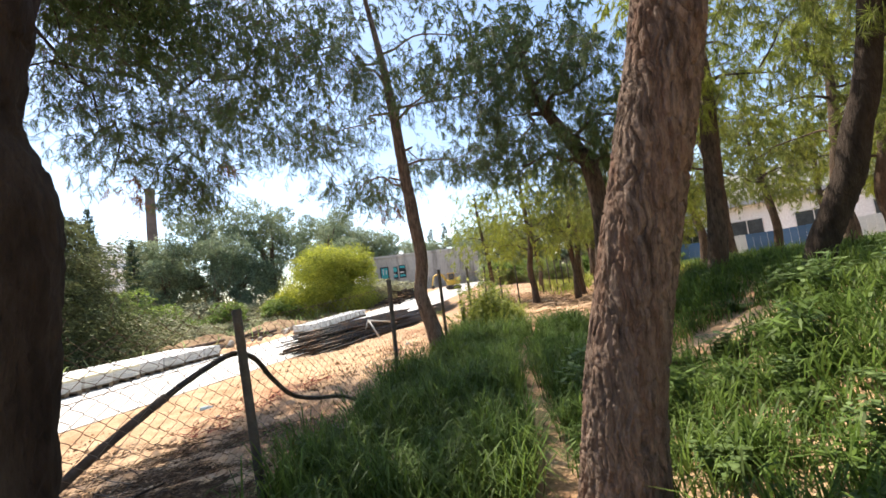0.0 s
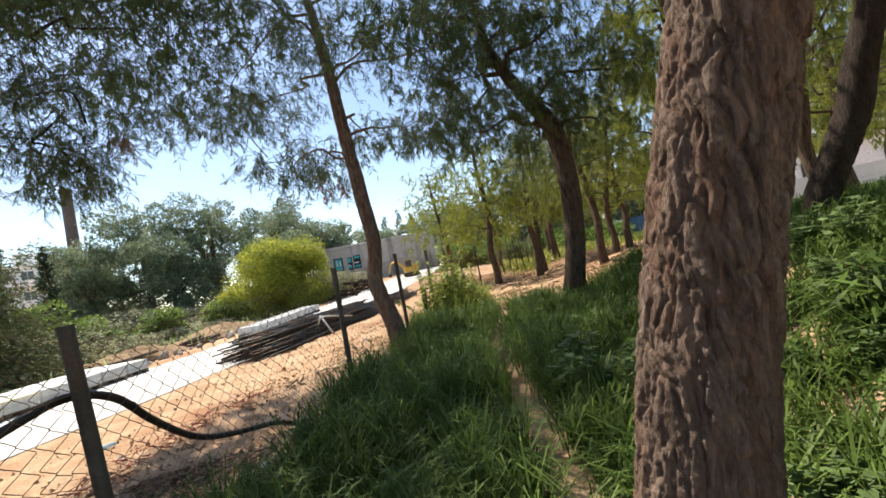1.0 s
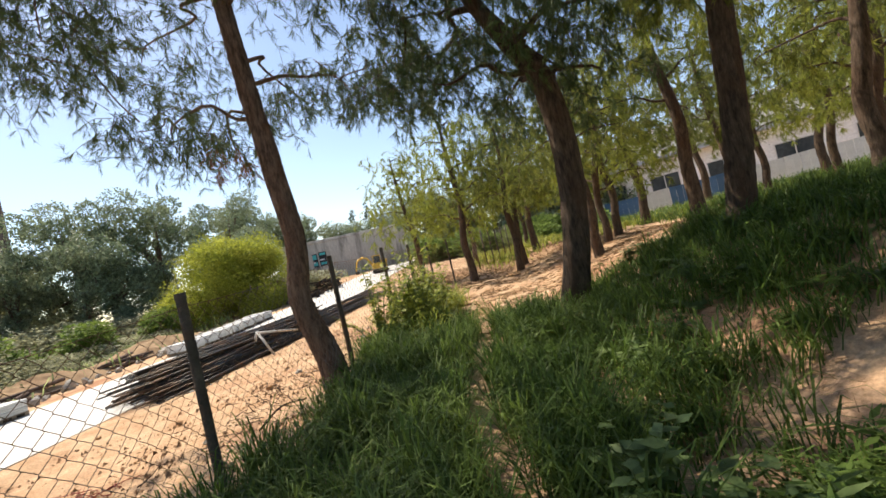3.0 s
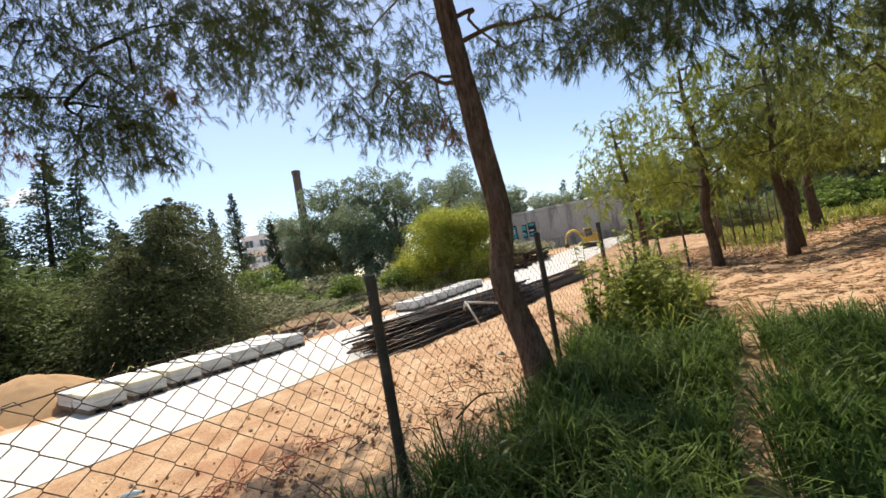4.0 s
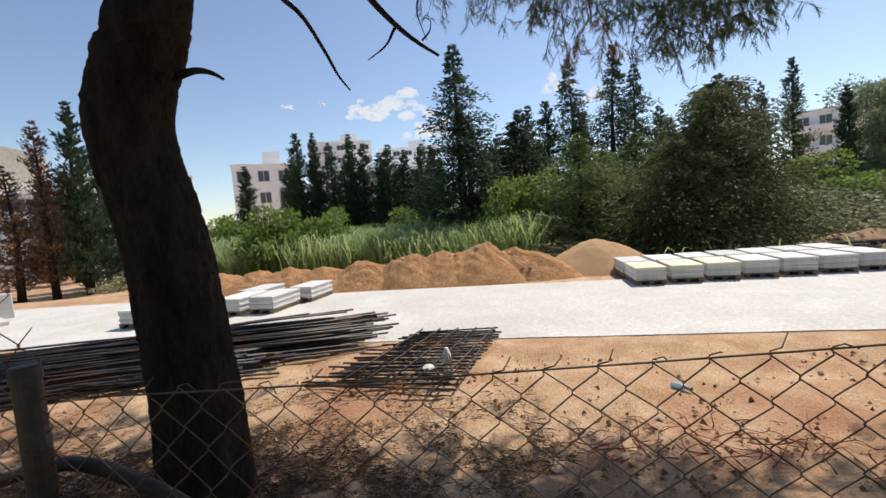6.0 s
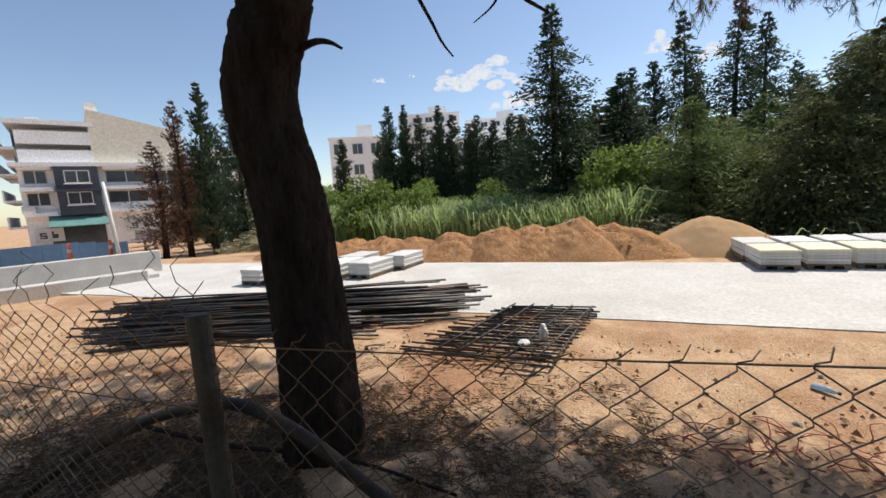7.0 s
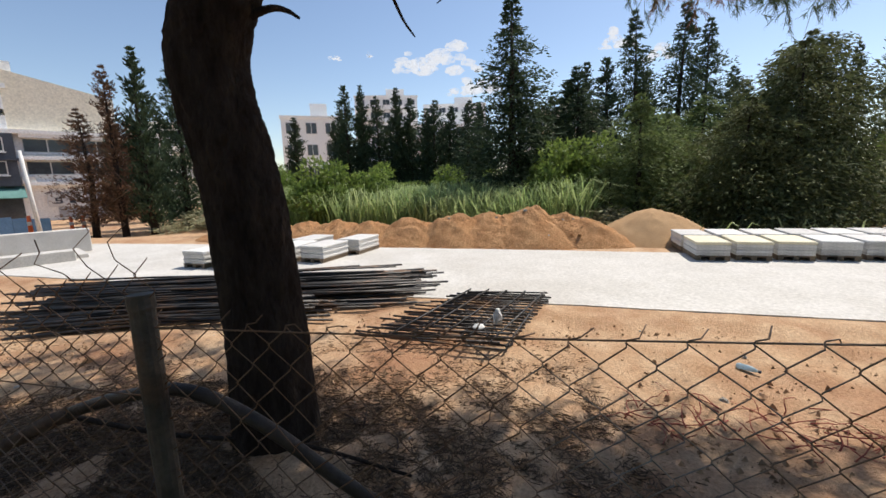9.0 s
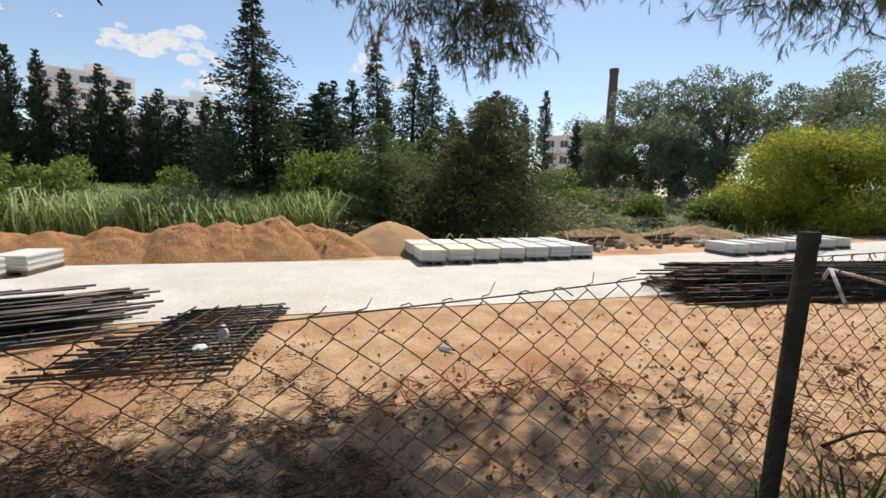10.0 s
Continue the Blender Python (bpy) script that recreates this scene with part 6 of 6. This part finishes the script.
# ---- small things of the site ----
def excavator():
    th = thing("excavator", "small yellow tracked excavator with a bent arm", "excavator")
    body = part("body", boxed(0, 0, 0.75, 2.2, 1.7, 0.9, bevel=0.12), M_YEL, th)
    part("engine_cover", boxed(0.75, 0, 1.55, 0.9, 1.5, 0.45, bevel=0.1), M_YEL, body)
    cab = part("cab", boxed(-0.35, -0.3, 1.6, 1.1, 0.95, 1.15, bevel=0.08), M_GLASS, th)
    part("cab_roof", boxed(-0.35, -0.3, 2.72, 1.2, 1.05, 0.1, bevel=0.03), M_YEL, cab)
    for sx in (-0.88, 0.18):
        for sy in (-0.76, 0.16):
            part("cab_pillar", boxed(sx, sy, 1.6, 0.07, 0.07, 1.15), M_YEL, cab)
    for sy in (-0.75, 0.75):
        tr = part("track", boxed(0, sy, 0, 2.5, 0.42, 0.66, bevel=0.25), M_HOSE, th)
        for k in range(4):
            part("road_wheel", tubes_mesh("road_wheel", [([(-0.8 + k * 0.53, sy - 0.23, 0.3), (-0.8 + k * 0.53, sy + 0.23, 0.3)], [0.2, 0.2])], M_STEEL, 12), None, tr)
    arm = part("boom", tubes_mesh("boom", [(smooth_line([(-1.0, 0.2, 1.4), (-1.9, 0.2, 2.7), (-2.8, 0.2, 2.75), (-3.4, 0.2, 2.3)], 12), np.linspace(0.2, 0.13, 12))], M_YEL, 6, False), None, th)
    part("dipper", tubes_mesh("dipper", [([(-3.3, 0.2, 2.45), (-3.7, 0.2, 1.0)], [0.14, 0.1])], M_YEL, 6, False), None, arm)
    part("bucket", boxed(-3.55, 0.2, 0.45, 0.6, 0.7, 0.55, bevel=0.12), M_STEEL, arm)
    x, y = 0.2, 37.2
    th.matrix_world = pose(x, y, gz(x, y) + 0.05, 0, 0, 8) @ Matrix.Scale(0.52, 4)


excavator()


def stick_pile(u, v, count, ln, label, mat, seed, h=0.4):
    th = thing("timber_pile", label, "pile")
    rng = random.Random(seed)
    for k in range(count):
        a = rng.uniform(-0.5, 0.5) + 0.3
        c = on_ground(u + rng.gauss(0, ln * 0.2), v + rng.gauss(0, 0.4), 0.06 + rng.random() * h)
        d = Vector((math.cos(a) * 0.253 - math.sin(a) * 0.967, math.cos(a) * 0.967 + math.sin(a) * 0.253, rng.gauss(0, 0.06)))
        part("pole", tubes_mesh("pole", [([c - d * ln / 2, c + d * ln / 2], [rng.uniform(0.04, 0.08)] * 2)], mat, 6), None, th)


stick_pile(31, 11.9, 30, 3.0, "pile of dark old timbers and scrap beside the road", M_BARK_D, 5, 0.7)
stick_pile(27.5, 11.8, 16, 2.2, "pile of dark old timbers and scrap beside the road", M_BARK_D, 6, 0.4)
stick_pile(13.4, 14.2, 9, 2.4, "loose cut branches lying on spoil", M_TWIG, 7, 0.35)
stick_pile(17.5, 14.8, 8, 2.0, "loose cut branches lying on spoil", M_TWIG, 9, 0.35)


def trestle():
    th = thing("trestle", "broken white wooden trestle leaning on steel rods", "trestle")
    c = on_ground(12.6, 5.95)
    for a, b in (((0, 0, 0.02), (-0.35, 0.25, 0.62)), ((-0.4, 0.3, 0.60), (0.55, 0.5, 0.42)), ((-0.38, 0.28, 0.58), (-0.6, 0.6, 0.15))):
        part("bar", tubes_mesh("bar", [([c + Vector(a), c + Vector(b)], [0.028, 0.028])], M_CONC2, 6), None, th)


trestle()


def bottle(x, y, rz):
    th = thing("plastic_bottle", "crushed clear-blue plastic bottle lying on earth", "bottle")
    m = material("bottle_plastic", (0.45, 0.60, 0.68), (0.6, 0.72, 0.8), 6, 0.15, 0.2, 30, glow_through=0.5, spec=0.6)
    pts = [(0, 0, 0), (0.02, 0, 0), (0.14, 0, 0.004), (0.18, 0, 0), (0.20, 0, 0)]
    part("body", tubes_mesh("body", [(pts, [0.026, 0.032, 0.03, 0.018, 0.013])], m, 12), None, th)
    part("cap", tubes_mesh("cap", [([(0.20, 0, 0), (0.222, 0, 0)], [0.016, 0.016])], M_DARKR, 10), None, th)
    th.matrix_world = pose(x, y, gz(x, y) + 0.03, 0, 0, rz) @ Matrix.Scale(0.85, 4)


bottle(-4.15, 6.55, 35)


def cup_and_bag():
    p = on_ground(3.05, 5.95, 0.17)
    th = thing("white_jug", "small white plastic jug on the steel mats", "jug")
    part("body", tubes_mesh("body", [([(0, 0, 0), (0, 0, 0.10), (0, 0, 0.14), (0, 0, 0.17)], [0.05, 0.05, 0.03, 0.02])], M_SHUT, 12), None, th)
    part("handle", tubes_mesh("handle", [(smooth_line([(0.045, 0, 0.04), (0.085, 0, 0.06), (0.08, 0, 0.11), (0.03, 0, 0.13)], 8), [0.008] * 8)], M_SHUT, 6), None, th)
    th.matrix_world = pose(p.x, p.y, p.z, 0, 0, 20)
    p = on_ground(2.85, 5.85, 0.15)
    bm = bmesh.new()
    bmesh.ops.create_icosphere(bm, subdivisions=3, radius=0.065)
    for vtx in bm.verts:
        vtx.co *= 1 + 0.35 * noise.noise(vtx.co * 14)
        vtx.co.z *= 0.45
    me = bpy.data.meshes.new("crumpled_bag")
    bm.to_mesh(me)
    bm.free()
    me.materials.append(M_SHUT)
    ob = new("crumpled_bag", me)
    ob.matrix_world = pose(p.x, p.y, p.z, 0, 0, 10)
    tagged(ob, "crumpled white plastic bag on the steel mats", "bag")


cup_and_bag()


def dry_brush(u0, v0, u1, v1, count, label, mat, seed, spread=0.15, h=0.12):
    """A trail of dead twigs on the ground."""
    th = thing("dead_brush", label, "brush")
    rng = random.Random(seed)
    lines = []
    for k in range(count):
        f = rng.random()
        c = on_ground(u0 + (u1 - u0) * f + rng.gauss(0, spread), v0 + (v1 - v0) * f + rng.gauss(0, spread), 0.02)
        p, d = Vector(c), Vector((rng.gauss(0, 1), rng.gauss(0, 1), rng.uniform(0, 0.5))).normalized()
        pts = [p.copy()]
        for j in range(5):
            d = (d + Vector((rng.gauss(0, 0.4), rng.gauss(0, 0.4), rng.gauss(0, 0.25)))).normalized()
            p = p + d * rng.uniform(0.03, 0.09)
            p.z = max(gz(p.x, p.y) + 0.008, min(p.z, gz(p.x, p.y) + h))
            pts.append(p.copy())
        lines.append((pts, np.linspace(0.006, 0.002, 6)))
    tagged(part("twig_spray", tubes_mesh("twig_spray", lines, mat, 4), None, th), kind="stuff")


M_REDTWIG = material("red_withered_twigs", (0.28, 0.07, 0.06), (0.40, 0.14, 0.10), 5, 0.9, 0, 30)
dry_brush(4.1, 4.75, 6.6, 4.3, 90, "trail of withered reddish twigs on the earth", M_REDTWIG, 3, 0.14)
dry_brush(0.2, 3.2, 3.2, 3.6, 60, "dead grey twigs under the pine", M_TWIG, 4, 0.5)
dry_brush(6.8, 3.2, 9.0, 3.6, 60, "dead grey twigs under the pine", M_TWIG, 5, 0.4)
for pts, r in (([uv(0.2, 3.5, 0.16), uv(1.2, 3.45, 0.2), uv(2.1, 3.6, 0.17), uv(2.9, 3.55, 0.13)], 0.02), ([uv(7.2, 3.1, 0.22), uv(7.6, 3.05, 0.30), uv(7.9, 2.9, 0.24)], 0.012)):
    _f = thing("fallen_branch", "fallen dark branch lying under the pine", "branch")
    part("stick", tubes_mesh("stick", [(smooth_line([tuple(p) for p in pts], 14), np.linspace(r, r * 0.5, 14))], M_BARK_D, 7), None, _f)


def rubble_row():
    """Broken stones and kerb pieces along the far edge of the slab."""
    rng = random.Random(23)
    for k in range(70):
        u, v = rng.uniform(8, 24), 13.2 + rng.gauss(0, 0.5)
        bm = bmesh.new()
        bmesh.ops.create_icosphere(bm, subdivisions=2, radius=1)
        sd = rng.random() * 50
        for vtx in bm.verts:
            vtx.co *= 0.8 + 0.5 * noise.noise(vtx.co * 1.3 + Vector((sd, 0, 0)))
        me = bpy.data.meshes.new("rubble_stone")
        bm.to_mesh(me)
        bm.free()
        me.materials.append(M_RUBBLE)
        p = on_ground(u, v)
        s = rng.uniform(0.06, 0.26)
        ob = new("rubble_stone", me)
        ob.matrix_world = pose(p.x, p.y, p.z + s * 0.35, rng.uniform(0, 60), rng.uniform(0, 60), rng.uniform(0, 360)) @ Matrix.Diagonal((s, s * 0.8, s * 0.6, 1))
        tagged(ob, "broken grey stone beside the concrete road", "stone", "rubble beside the road")


rubble_row()


def barriers():
    for x, y, rz in ((-18.4, -12.4, 20), (-17.2, -13.6, 30), (-19.5, -14.0, 10), (-16.2, -14.6, 35)):
        th = thing("orange_barrier", "upright orange plastic road barrier", "barrier", group="barriers by the road")
        part("base", boxed(0, 0, 0, 0.4, 0.4, 0.08, bevel=0.02), M_HOSE, th)
        part("post", tubes_mesh("post", [([(0, 0, 0.08), (0, 0, 1.0)], [0.09, 0.06])], M_ORANGE, 10), None, th)
        part("band", tubes_mesh("band", [([(0, 0, 0.6), (0, 0, 0.75)], [0.08, 0.076])], M_SHUT, 10), None, th)
        th.matrix_world = pose(x, y, gz(x, y), 0, 0, rz)
    th = thing("blue_hoarding", "low blue metal hoarding along the street", "fence")
    a, b = Vector((-20.5, -16.0, 0)), Vector((-13.0, -19.5, 0))
    for k in range(12):
        p = a.lerp(b, (k + 0.5) / 12)
        ob = part("panel", boxed(0, 0, 0, 0.68, 0.04, 0.95), M_BLUE, th)
        ob.matrix_world = pose(p.x, p.y, gz(p.x, p.y), 0, 0, math.degrees(math.atan2(b.y - a.y, b.x - a.x)))


barriers()
